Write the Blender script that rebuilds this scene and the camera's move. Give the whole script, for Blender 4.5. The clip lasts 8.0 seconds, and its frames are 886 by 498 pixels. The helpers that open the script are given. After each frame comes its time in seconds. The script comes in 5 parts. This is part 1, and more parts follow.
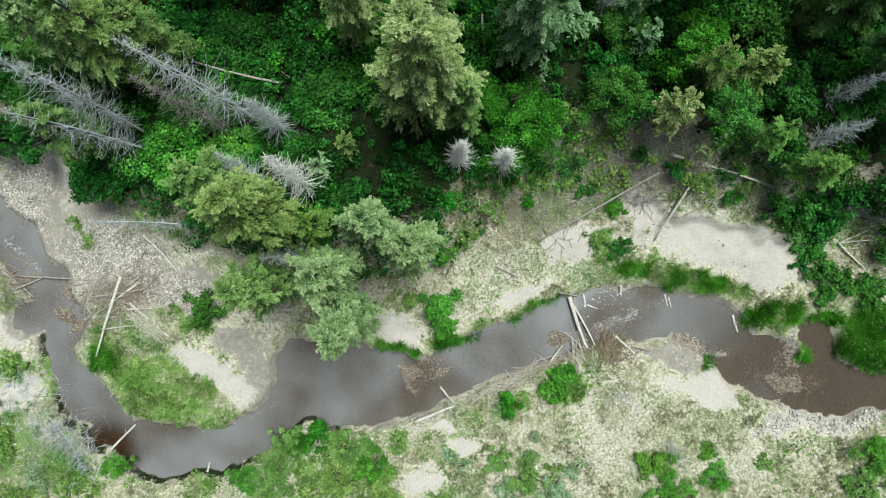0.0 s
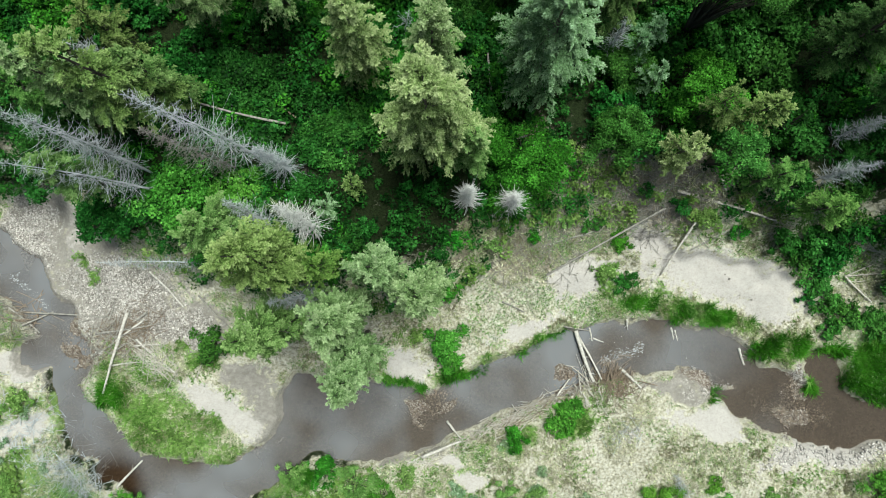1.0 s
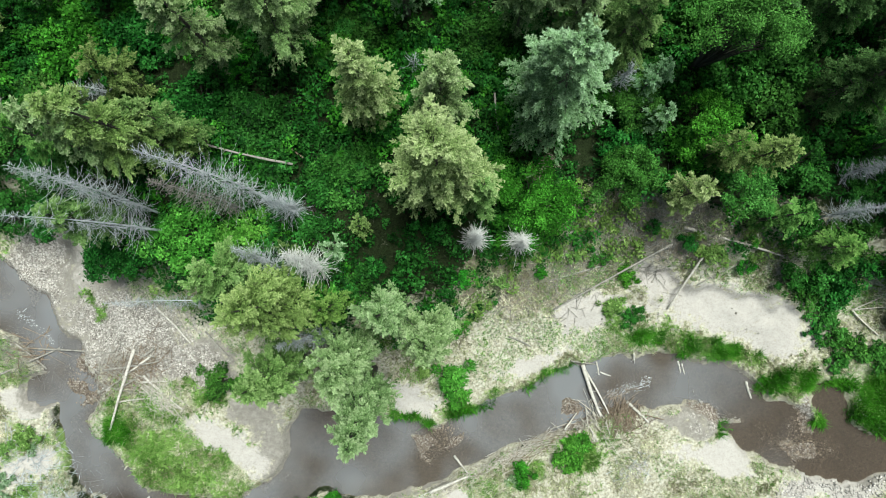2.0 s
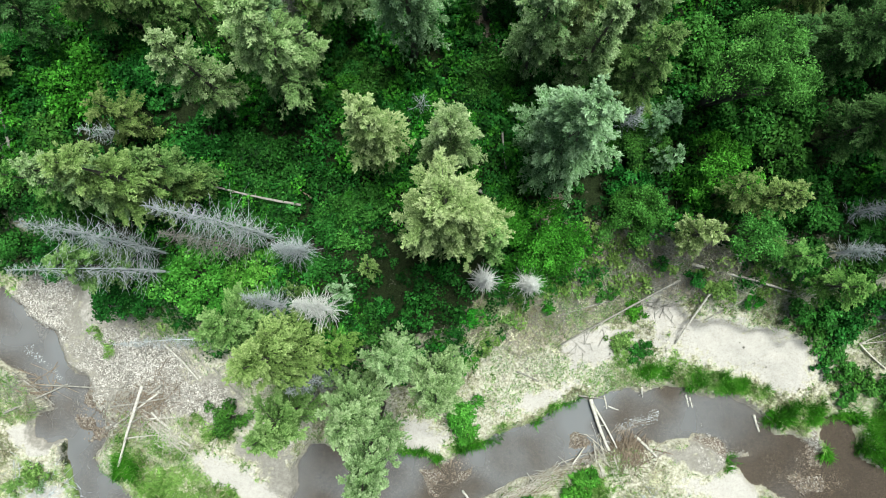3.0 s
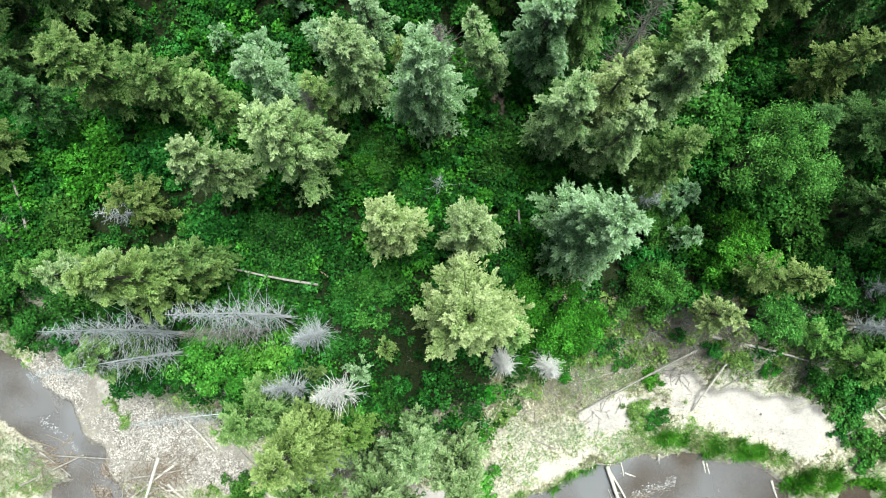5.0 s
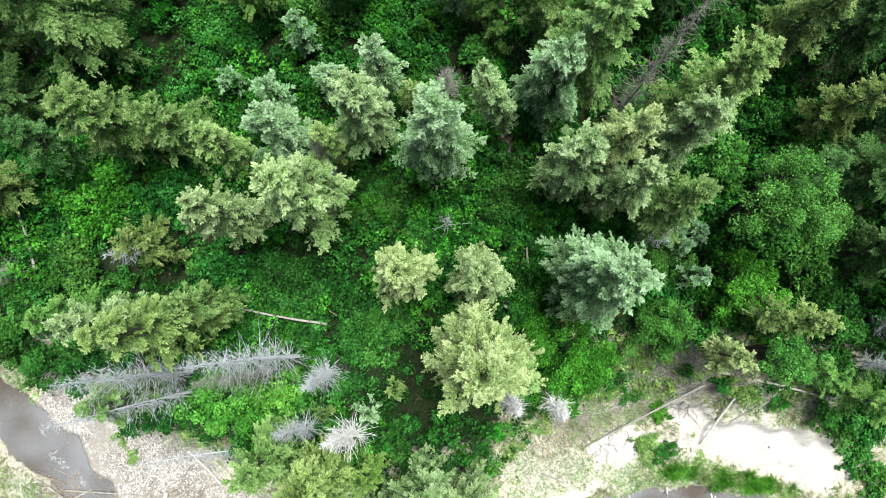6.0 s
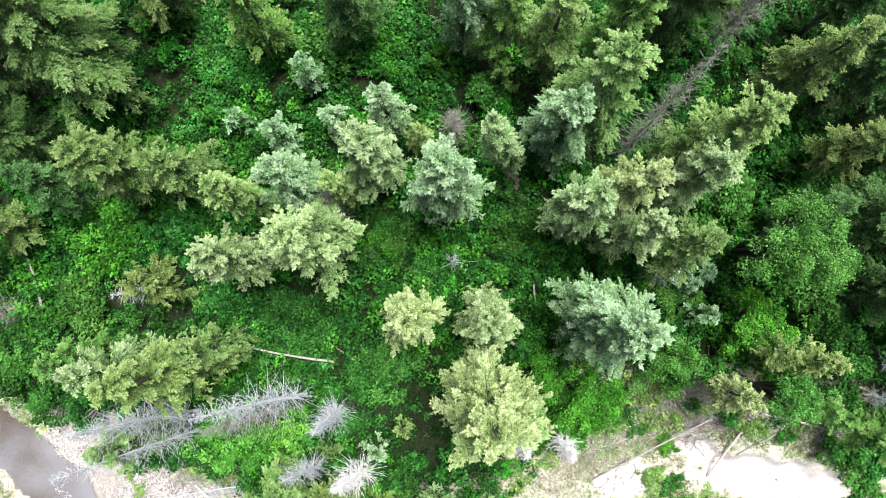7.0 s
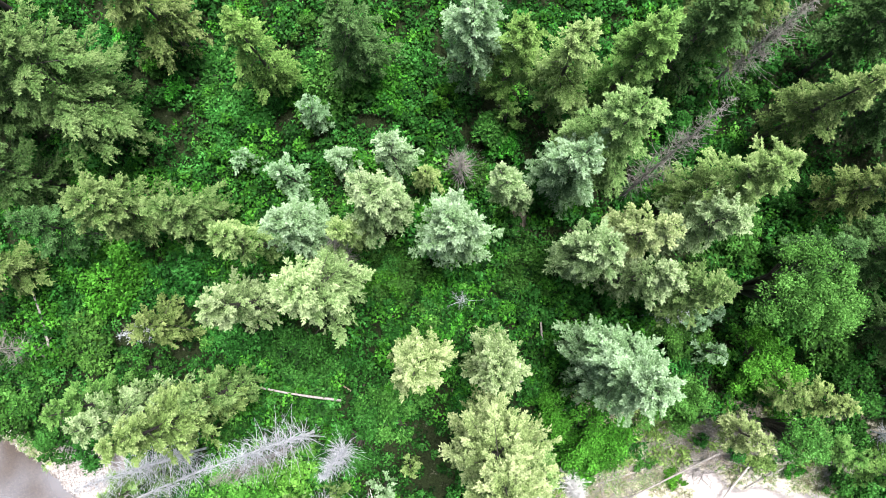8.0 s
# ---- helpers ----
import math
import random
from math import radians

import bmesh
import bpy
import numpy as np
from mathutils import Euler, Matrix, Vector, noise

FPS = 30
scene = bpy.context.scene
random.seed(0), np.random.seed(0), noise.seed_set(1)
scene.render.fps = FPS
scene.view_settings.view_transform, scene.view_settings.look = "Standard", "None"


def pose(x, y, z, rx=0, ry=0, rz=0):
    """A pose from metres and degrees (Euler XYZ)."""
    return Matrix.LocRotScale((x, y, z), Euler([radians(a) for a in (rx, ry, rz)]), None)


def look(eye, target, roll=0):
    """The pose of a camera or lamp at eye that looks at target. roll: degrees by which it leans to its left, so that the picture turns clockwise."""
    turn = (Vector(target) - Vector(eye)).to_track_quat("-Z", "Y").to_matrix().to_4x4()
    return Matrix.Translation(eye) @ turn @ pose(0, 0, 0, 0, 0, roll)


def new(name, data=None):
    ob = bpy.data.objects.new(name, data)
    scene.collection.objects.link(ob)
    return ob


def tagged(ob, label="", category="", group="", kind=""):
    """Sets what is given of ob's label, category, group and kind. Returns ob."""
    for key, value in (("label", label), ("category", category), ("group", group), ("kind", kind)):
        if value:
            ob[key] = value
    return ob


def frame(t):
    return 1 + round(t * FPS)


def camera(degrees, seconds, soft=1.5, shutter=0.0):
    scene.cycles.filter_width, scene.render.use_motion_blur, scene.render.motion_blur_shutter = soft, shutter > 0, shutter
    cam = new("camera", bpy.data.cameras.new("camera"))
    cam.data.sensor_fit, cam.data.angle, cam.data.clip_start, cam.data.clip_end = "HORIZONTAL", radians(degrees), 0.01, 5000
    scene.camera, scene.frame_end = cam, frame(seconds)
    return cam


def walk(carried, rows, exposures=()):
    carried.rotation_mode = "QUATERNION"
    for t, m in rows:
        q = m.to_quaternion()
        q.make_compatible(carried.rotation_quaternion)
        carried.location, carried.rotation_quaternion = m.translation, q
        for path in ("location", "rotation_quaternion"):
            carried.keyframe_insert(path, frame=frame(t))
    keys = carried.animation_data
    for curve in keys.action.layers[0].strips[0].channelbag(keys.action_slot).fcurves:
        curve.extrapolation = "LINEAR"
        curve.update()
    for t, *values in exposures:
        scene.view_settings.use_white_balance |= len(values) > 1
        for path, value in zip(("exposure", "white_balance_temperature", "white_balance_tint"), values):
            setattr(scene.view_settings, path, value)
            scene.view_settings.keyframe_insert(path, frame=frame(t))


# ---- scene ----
# the flight: level, looking almost straight down
cam = camera(62.0, 8.0, soft=0.9)
METRES, EYE, TILT, LEAN, TURN = 20.0, 57.0, -88.5, 0.0, 0.0
ROWS = [
    (0.0, 0.0, 0.0, 0.0, -0.0, 0.0, 0.0),
    (0.5, -0.0107, -0.0007, 0.0633, 0.0, 0.08, 0.13),
    (1.0, -0.0221, -0.001, 0.1249, 0.02, 0.15, 0.25),
    (1.5, -0.0335, -0.0014, 0.1866, 0.03, 0.24, 0.37),
    (3.0, -0.071, -0.0039, 0.3764, 0.06, 0.46, 0.7),
    (3.5, -0.0834, -0.0044, 0.439, 0.08, 0.54, 0.84),
    (4.0, -0.0949, -0.005, 0.5006, 0.11, 0.62, 0.96),
    (4.5, -0.1063, -0.005, 0.5616, 0.15, 0.69, 1.08),
    (6.0, -0.1403, -0.0075, 0.7478, 0.24, 0.86, 1.41),
    (6.5, -0.1503, -0.0086, 0.8074, 0.25, 0.91, 1.51),
    (7.0, -0.1592, -0.0098, 0.8657, 0.27, 1.01, 1.6),
    (7.5, -0.1679, -0.0109, 0.9253, 0.3, 1.09, 1.69),
    (8.0, -0.1758, -0.0112, 0.9842, 0.34, 1.19, 1.78),
]
walk(cam, [(t, pose(0, 0, EYE, TILT, LEAN, TURN) @ pose(METRES * x, METRES * y, METRES * z, 90 + pitch, roll, yaw)) for t, x, y, z, yaw, pitch, roll in ROWS],
     [(0.0, 0.93, 6500, -4), (4.0, 1.38, 6500, -4), (6.0, 1.68, 6500, 4), (8.0, 2.05, 6500, 16)])

# ---- light: a high thin overcast, with the sun behind it ----
SUN_HEIGHT, SUN_AZIMUTH = 75.0, 38.0
world = bpy.data.worlds.new("sky")
scene.world = world
world.use_nodes = True
wn = world.node_tree.nodes
sky = wn.new("ShaderNodeTexSky")
sky.sky_type, sky.sun_disc = "NISHITA", False
sky.sun_elevation, sky.sun_rotation = radians(SUN_HEIGHT), radians(SUN_AZIMUTH)
sky.air_density, sky.dust_density, sky.ozone_density = 1.0, 4.0, 1.0
wn["Background"].inputs["Strength"].default_value = 0.034
world.node_tree.links.new(sky.outputs[0], wn["Background"].inputs["Color"])
sun = new("sun", bpy.data.lights.new("sun", "SUN"))
sun.data.energy, sun.data.angle, sun.data.color = 3.0, radians(26), (1.0, 0.985, 0.96)
az, el = radians(SUN_AZIMUTH), radians(SUN_HEIGHT)
sun.matrix_world = look((60 * math.sin(az) * math.cos(el), 60 * math.cos(az) * math.cos(el), 60 * math.sin(el)), (0, 0, 0))


# ---- materials ----
class Nodes:
    """A small helper round a node tree."""

    def __init__(self, name):
        self.mat = bpy.data.materials.new(name)
        self.mat.use_nodes = True
        self.nodes, self.links = self.mat.node_tree.nodes, self.mat.node_tree.links
        self.nodes.clear()
        self.out = self.nodes.new("ShaderNodeOutputMaterial")

    def add(self, kind, **values):
        n = self.nodes.new(kind)
        for key, v in values.items():
            n.inputs[key.replace("_", " ")].default_value = v
        return n

    def join(self, a, b):
        self.links.new(a, b)

    def noise(self, scale, detail=4.0, rough=0.6):
        n = self.add("ShaderNodeTexNoise", Scale=scale, Detail=detail, Roughness=rough)
        g = self.nodes.new("ShaderNodeNewGeometry")
        self.join(g.outputs["Position"], n.inputs["Vector"])
        return n.outputs["Fac"]

    def ramp(self, fac, stops):
        r = self.nodes.new("ShaderNodeValToRGB")
        e = r.color_ramp.elements
        while len(e) < len(stops):
            e.new(0.5)
        for el_, (p, c) in zip(e, stops):
            el_.position, el_.color = p, (*c, 1)
        self.join(fac, r.inputs["Fac"])
        return r.outputs["Color"]

    def mix(self, fac, a, b, mode="MIX"):
        m = self.nodes.new("ShaderNodeMix")
        m.data_type, m.blend_type = "RGBA", mode
        for sock, v in ((m.inputs[0], fac), (m.inputs[6], a), (m.inputs[7], b)):
            if isinstance(v, (int, float)):
                sock.default_value = v
            elif isinstance(v, tuple):
                sock.default_value = (*v, 1)
            else:
                self.join(v, sock)
        return m.outputs[2]

    def math(self, op, a, b=0.5):
        m = self.nodes.new("ShaderNodeMath")
        m.operation = op
        for sock, v in ((m.inputs[0], a), (m.inputs[1], b)):
            if isinstance(v, (int, float)):
                sock.default_value = v
            else:
                self.join(v, sock)
        return m.outputs[0]

    def bump(self, height, strength, distance):
        b = self.add("ShaderNodeBump", Strength=strength, Distance=distance)
        self.join(height, b.inputs["Height"])
        return b.outputs["Normal"]

    def surface(self, color, rough, normal=None, **more):
        p = self.add("ShaderNodeBsdfPrincipled", Roughness=rough, **more)
        self.join(color, p.inputs["Base Color"])
        if normal:
            self.join(normal, p.inputs["Normal"])
        self.join(p.outputs[0], self.out.inputs["Surface"])
        return p


def leafy(name, darkest, paler, through_light=0.3, spread=0.35, rough=0.6):
    """Leaves or needles: dark to pale tones, skylight and shade painted in, each spray a little different."""
    m = Nodes(name)
    g = m.nodes.new("ShaderNodeNewGeometry")
    a = m.nodes.new("ShaderNodeAttribute")
    a.attribute_name = "paler"
    oi = m.nodes.new("ShaderNodeObjectInfo")
    mid = tuple(k * (o + f) / 2 for k, o, f in zip((0.82, 1.0, 0.72), darkest, paler))
    c = m.ramp(a.outputs["Fac"], [(0.0, darkest), (0.5, mid), (1.0, paler)])
    hsv = m.nodes.new("ShaderNodeHueSaturation")
    val = m.math("MULTIPLY_ADD", g.outputs["Random Per Island"], spread)
    m.nodes[val.node.name].inputs[2].default_value = 1 - spread / 2
    patch = m.math("MULTIPLY_ADD", m.noise(0.9, 2), 0.7)
    m.nodes[patch.node.name].inputs[2].default_value = 0.65
    mottle = m.math("MULTIPLY_ADD", m.noise(9.0, 2), 1.1)
    m.nodes[mottle.node.name].inputs[2].default_value = 0.47
    both = m.math("MULTIPLY", m.math("MULTIPLY", val, mottle), patch)
    hue = m.math("MULTIPLY_ADD", oi.outputs["Random"], 0.03)
    m.nodes[hue.node.name].inputs[2].default_value = 0.485
    m.join(hue, hsv.inputs["Hue"])
    m.join(both, hsv.inputs["Value"])
    m.join(c, hsv.inputs["Color"])
    p = m.add("ShaderNodeBsdfPrincipled", Roughness=rough)
    p.inputs["Specular IOR Level"].default_value = 0.08
    m.join(hsv.outputs[0], p.inputs["Base Color"])
    t = m.nodes.new("ShaderNodeBsdfTranslucent")
    m.join(hsv.outputs[0], t.inputs["Color"])
    mx = m.nodes.new("ShaderNodeMixShader")
    mx.inputs[0].default_value = through_light
    m.join(p.outputs[0], mx.inputs[1])
    m.join(t.outputs[0], mx.inputs[2])
    m.join(mx.outputs[0], m.out.inputs["Surface"])
    return m.mat


def woody(name, dark, light, scale=6.0):
    m = Nodes(name)
    n = m.noise(scale, 6)
    g = m.nodes.new("ShaderNodeNewGeometry")
    c = m.ramp(n, [(0.3, dark), (0.7, light)])
    f = m.math("MULTIPLY_ADD", g.outputs["Random Per Island"], 0.5)
    m.nodes[f.node.name].inputs[2].default_value = 0.75
    hsv = m.nodes.new("ShaderNodeHueSaturation")
    m.join(f, hsv.inputs["Value"])
    m.join(c, hsv.inputs["Color"])
    m.surface(hsv.outputs[0], 0.85, m.bump(m.noise(scale * 5, 4), 0.5, 0.03))
    return m.mat


NEEDLES = {
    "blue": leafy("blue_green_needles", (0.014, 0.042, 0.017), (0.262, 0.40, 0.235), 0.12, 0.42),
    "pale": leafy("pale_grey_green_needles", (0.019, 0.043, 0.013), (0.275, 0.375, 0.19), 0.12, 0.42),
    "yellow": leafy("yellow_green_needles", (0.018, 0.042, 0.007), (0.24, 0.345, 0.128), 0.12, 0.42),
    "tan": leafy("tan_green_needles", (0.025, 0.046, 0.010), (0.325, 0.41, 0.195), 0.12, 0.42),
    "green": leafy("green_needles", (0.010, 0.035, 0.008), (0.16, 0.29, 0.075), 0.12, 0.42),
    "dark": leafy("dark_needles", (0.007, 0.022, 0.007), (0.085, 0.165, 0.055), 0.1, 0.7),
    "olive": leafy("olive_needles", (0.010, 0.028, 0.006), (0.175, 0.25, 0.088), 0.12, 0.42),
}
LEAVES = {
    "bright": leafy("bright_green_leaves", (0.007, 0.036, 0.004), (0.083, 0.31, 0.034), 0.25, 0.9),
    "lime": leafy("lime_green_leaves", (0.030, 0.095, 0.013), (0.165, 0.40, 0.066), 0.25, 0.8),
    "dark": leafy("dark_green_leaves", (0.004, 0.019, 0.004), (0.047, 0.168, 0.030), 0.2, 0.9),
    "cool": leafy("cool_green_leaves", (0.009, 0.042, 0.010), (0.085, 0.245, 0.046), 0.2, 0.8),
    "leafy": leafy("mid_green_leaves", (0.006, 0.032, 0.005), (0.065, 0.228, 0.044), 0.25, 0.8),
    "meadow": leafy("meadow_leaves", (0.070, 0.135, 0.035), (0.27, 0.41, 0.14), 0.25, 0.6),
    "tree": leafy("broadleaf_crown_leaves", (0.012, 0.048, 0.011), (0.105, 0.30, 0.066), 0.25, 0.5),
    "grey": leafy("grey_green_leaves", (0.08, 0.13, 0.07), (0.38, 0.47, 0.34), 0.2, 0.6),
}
GRASS_GREEN = leafy("green_grass", (0.08, 0.175, 0.035), (0.32, 0.50, 0.16), 0.3, 0.6)
GRASS_DRY = leafy("dry_grass", (0.24, 0.225, 0.15), (0.68, 0.65, 0.53), 0.25, 0.6)
FOAM = woody("white_foam", (0.40, 0.42, 0.45), (0.66, 0.68, 0.70), 9.0)
GRASS_LUSH = leafy("lush_grass", (0.028, 0.11, 0.010), (0.12, 0.35, 0.035), 0.3, 0.7)
BARK = woody("brown_grey_bark", (0.018, 0.016, 0.013), (0.065, 0.058, 0.048))
DEADWOOD = woody("silver_grey_deadwood", (0.27, 0.295, 0.32), (0.58, 0.615, 0.655))
WHITE_DEADWOOD = woody("whitened_deadwood", (0.50, 0.50, 0.495), (0.80, 0.80, 0.79))
DARK_DEADWOOD = woody("weathered_brown_deadwood", (0.13, 0.122, 0.110), (0.34, 0.322, 0.295))
BROWN_DEADWOOD = woody("wet_brown_deadwood", (0.085, 0.062, 0.045), (0.29, 0.225, 0.17))
DRIFTWOOD = woody("bleached_driftwood", (0.25, 0.23, 0.20), (0.53, 0.50, 0.455))
PALE_DRIFTWOOD = woody("sun_bleached_driftwood", (0.27, 0.25, 0.225), (0.56, 0.535, 0.50))
STONE = woody("river_stone", (0.15, 0.135, 0.12), (0.38, 0.355, 0.33), 1.5)
PALE_STONE = woody("pale_stone", (0.27, 0.25, 0.235), (0.55, 0.52, 0.495), 1.5)


def ground_material():
    m = Nodes("ground_soil_sand_gravel")
    a = m.nodes.new("ShaderNodeAttribute")
    a.attribute_name = "cover"
    b = m.nodes.new("ShaderNodeAttribute")
    b.attribute_name = "cover_two"
    sa, sb = m.nodes.new("ShaderNodeSeparateColor"), m.nodes.new("ShaderNodeSeparateColor")
    m.join(a.outputs["Color"], sa.inputs[0])
    m.join(b.outputs["Color"], sb.inputs[0])
    big, mid, fine = m.noise(0.35, 5), m.noise(2.2, 6, 0.65), m.noise(14, 5, 0.7)

    def edge(mask, soft=0.28):
        """The mask's border frayed by noise."""
        d = m.math("SUBTRACT", mid, 0.5)
        s = m.math("MULTIPLY_ADD", d, 2.3)
        m.join(mask, m.nodes[s.node.name].inputs[2])
        r = m.nodes.new("ShaderNodeMapRange")
        inside = m.math("MULTIPLY", mask, 5.0)
        m.nodes[inside.node.name].use_clamp = True
        r.interpolation_type = "SMOOTHSTEP"
        r.inputs[1].default_value, r.inputs[2].default_value = 0.5 - soft, 0.5 + soft
        m.join(s, r.inputs[0])
        return m.math("MULTIPLY", r.outputs[0], inside)

    dry = m.ramp(mid, [(0.25, (0.24, 0.225, 0.155)), (0.5, (0.44, 0.42, 0.335)), (0.75, (0.60, 0.585, 0.53))])
    clod = m.noise(5.0, 4, 0.6)
    dry = m.mix(0.55, dry, m.ramp(clod, [(0.32, (0.16, 0.15, 0.10)), (0.5, (0.44, 0.42, 0.335)), (0.66, (0.64, 0.62, 0.565))]))
    # bare soil, blackened further for the shade in gaps between plants
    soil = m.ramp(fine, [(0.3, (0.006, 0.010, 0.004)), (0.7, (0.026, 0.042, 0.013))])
    green = m.ramp(mid, [(0.3, (0.10, 0.19, 0.045)), (0.52, (0.19, 0.29, 0.09)), (0.72, (0.40, 0.41, 0.24))])
    sand = m.ramp(mid, [(0.25, (0.275, 0.253, 0.237)), (0.45, (0.385, 0.361, 0.344)), (0.75, (0.445, 0.422, 0.405))])
    sand = m.mix(0.5, sand, m.ramp(fine, [(0.3, (0.285, 0.262, 0.243)), (0.6, (0.415, 0.39, 0.372))]))
    litter = m.mix(0.5, m.ramp(fine, [(0.35, (0.10, 0.085, 0.06)), (0.65, (0.48, 0.42, 0.345))]), m.ramp(mid, [(0.3, (0.15, 0.135, 0.085)), (0.7, (0.42, 0.365, 0.295))]))
    vor = m.add("ShaderNodeTexVoronoi", Scale=15.0)
    g = m.nodes.new("ShaderNodeNewGeometry")
    m.join(g.outputs["Position"], vor.inputs["Vector"])
    sep = m.nodes.new("ShaderNodeSeparateColor")
    m.join(vor.outputs["Color"], sep.inputs[0])
    pebble = m.ramp(sep.outputs[0], [(0.0, (0.09, 0.08, 0.072)), (0.45, (0.26, 0.24, 0.222)), (1.0, (0.58, 0.55, 0.525))])
    height = m.nodes.new("ShaderNodeNewGeometry")
    up = m.nodes.new("ShaderNodeSeparateXYZ")
    m.join(height.outputs["Position"], up.inputs[0])
    wet = m.nodes.new("ShaderNodeMapRange")
    wet.inputs[1].default_value, wet.inputs[2].default_value = 0.30, 0.08
    m.join(up.outputs[2], wet.inputs[0])
    pebble = m.mix(wet.outputs[0], pebble, m.ramp(sep.outputs[0], [(0.0, (0.06, 0.045, 0.036)), (0.6, (0.16, 0.13, 0.11)), (1.0, (0.42, 0.39, 0.36))]))
    mud = m.ramp(mid, [(0.3, (0.16, 0.146, 0.13)), (0.7, (0.29, 0.272, 0.252))])
    bed = m.ramp(big, [(0.3, (0.075, 0.055, 0.04)), (0.7, (0.17, 0.14, 0.115))])
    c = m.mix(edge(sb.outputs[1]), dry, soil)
    c = m.mix(edge(sb.outputs[0]), c, litter)
    c = m.mix(edge(sa.outputs[2]), c, green)
    c = m.mix(edge(sa.outputs[0], 0.2), c, sand)
    c = m.mix(edge(sb.outputs[2]), c, mud)
    sepz = m.nodes.new("ShaderNodeSeparateXYZ")
    m.join(g.outputs["Position"], sepz.inputs[0])
    under = m.nodes.new("ShaderNodeMapRange")
    under.inputs[1].default_value, under.inputs[2].default_value = 0.10, -0.08
    m.join(sepz.outputs[2], under.inputs[0])
    c = m.mix(under.outputs[0], c, bed)
    c = m.mix(edge(sa.outputs[1]), c, pebble)
    speck = m.ramp(m.noise(5.5, 3, 0.75), [(0.34, (0.52, 0.51, 0.48)), (0.46, (1.0, 1.0, 1.0)), (0.64, (1.25, 1.25, 1.25))])
    c = m.mix(m.math("SUBTRACT", 1.0, m.math("MULTIPLY", m.math("MAXIMUM", sa.outputs[0], sb.outputs[2]), 0.75)), c, m.mix(1.0, c, speck, "MULTIPLY"))
    h = m.math("ADD", fine, m.math("MULTIPLY", mid, 2.0))
    relief = m.bump(h, 0.8, 0.2)
    m.join(m.math("SUBTRACT", 0.8, m.math("MULTIPLY", m.math("MAXIMUM", sa.outputs[0], sb.outputs[2]), 0.62)), relief.node.inputs["Strength"])
    p = m.surface(c, 0.92, relief)
    p.inputs["Specular IOR Level"].default_value = 0.15
    return m.mat


def water_material():
    """Shallow silty water: clear gloss over the bed, with a brown-grey murk and painted sky reflections."""
    m = Nodes("shallow_brown_water")
    g = m.nodes.new("ShaderNodeNewGeometry")
    xyz = m.nodes.new("ShaderNodeSeparateXYZ")
    m.join(g.outputs["Position"], xyz.inputs[0])
    east = m.nodes.new("ShaderNodeMapRange")
    east.inputs[1].default_value, east.inputs[2].default_value = 15.0, 27.0
    m.join(xyz.outputs[0], east.inputs[0])
    # brown silt, with blue-grey patches painted for the reflected sky
    silt_and_sky = m.ramp(m.noise(0.15, 2, 0.5), [(0.36, (0.115, 0.101, 0.090)), (0.62, (0.268, 0.282, 0.312))])
    murk = m.mix(east.outputs[0], silt_and_sky, (0.088, 0.073, 0.062))
    off = m.add("ShaderNodeVectorMath")
    off.operation = "DISTANCE"
    m.join(g.outputs["Position"], off.inputs[0])
    off.inputs[1].default_value = (-25.6, -13.9, 0.0)
    deep = m.nodes.new("ShaderNodeMapRange")
    deep.interpolation_type = "SMOOTHSTEP"
    deep.inputs[1].default_value, deep.inputs[2].default_value = 3.4, 1.0
    m.join(off.outputs["Value"], deep.inputs[0])
    murk = m.mix(deep.outputs[0], murk, (0.030, 0.016, 0.008))
    ripple = m.bump(m.noise(5.0, 3), 0.15, 0.05)
    p = m.add("ShaderNodeBsdfPrincipled", Roughness=0.06, IOR=1.33)
    m.join(murk, p.inputs["Base Color"])
    m.join(ripple, p.inputs["Normal"])
    clear = m.nodes.new("ShaderNodeBsdfTransparent")
    clear.inputs[0].default_value = (0.75, 0.68, 0.6, 1)
    mx = m.nodes.new("ShaderNodeMixShader")
    mx.inputs[0].default_value = 0.5
    m.join(clear.outputs[0], mx.inputs[1])
    m.join(p.outputs[0], mx.inputs[2])
    m.join(mx.outputs[0], m.out.inputs["Surface"])
    return m.mat


GROUND, WATER = ground_material(), water_material()

# ---- the lie of the land ----
rng = np.random.default_rng(7)
LATTICE = rng.random((128, 128))


def grain(x, y, size):
    """Smooth value noise, 0 to 1, with features of that size in metres."""
    u, v = np.asarray(x) / size, np.asarray(y) / size
    i, j = np.floor(u).astype(int), np.floor(v).astype(int)
    a, b = u - i, v - j
    a, b = a * a * (3 - 2 * a), b * b * (3 - 2 * b)
    p = lambda di, dj: LATTICE[(i + di) % 128, (j + dj) % 128]
    return (p(0, 0) * (1 - a) + p(1, 0) * a) * (1 - b) + (p(0, 1) * (1 - a) + p(1, 1) * a) * b


def smooth(e0, e1, v):
    t = np.clip((v - e0) / (e1 - e0), 0, 1)
    return t * t * (3 - 2 * t)


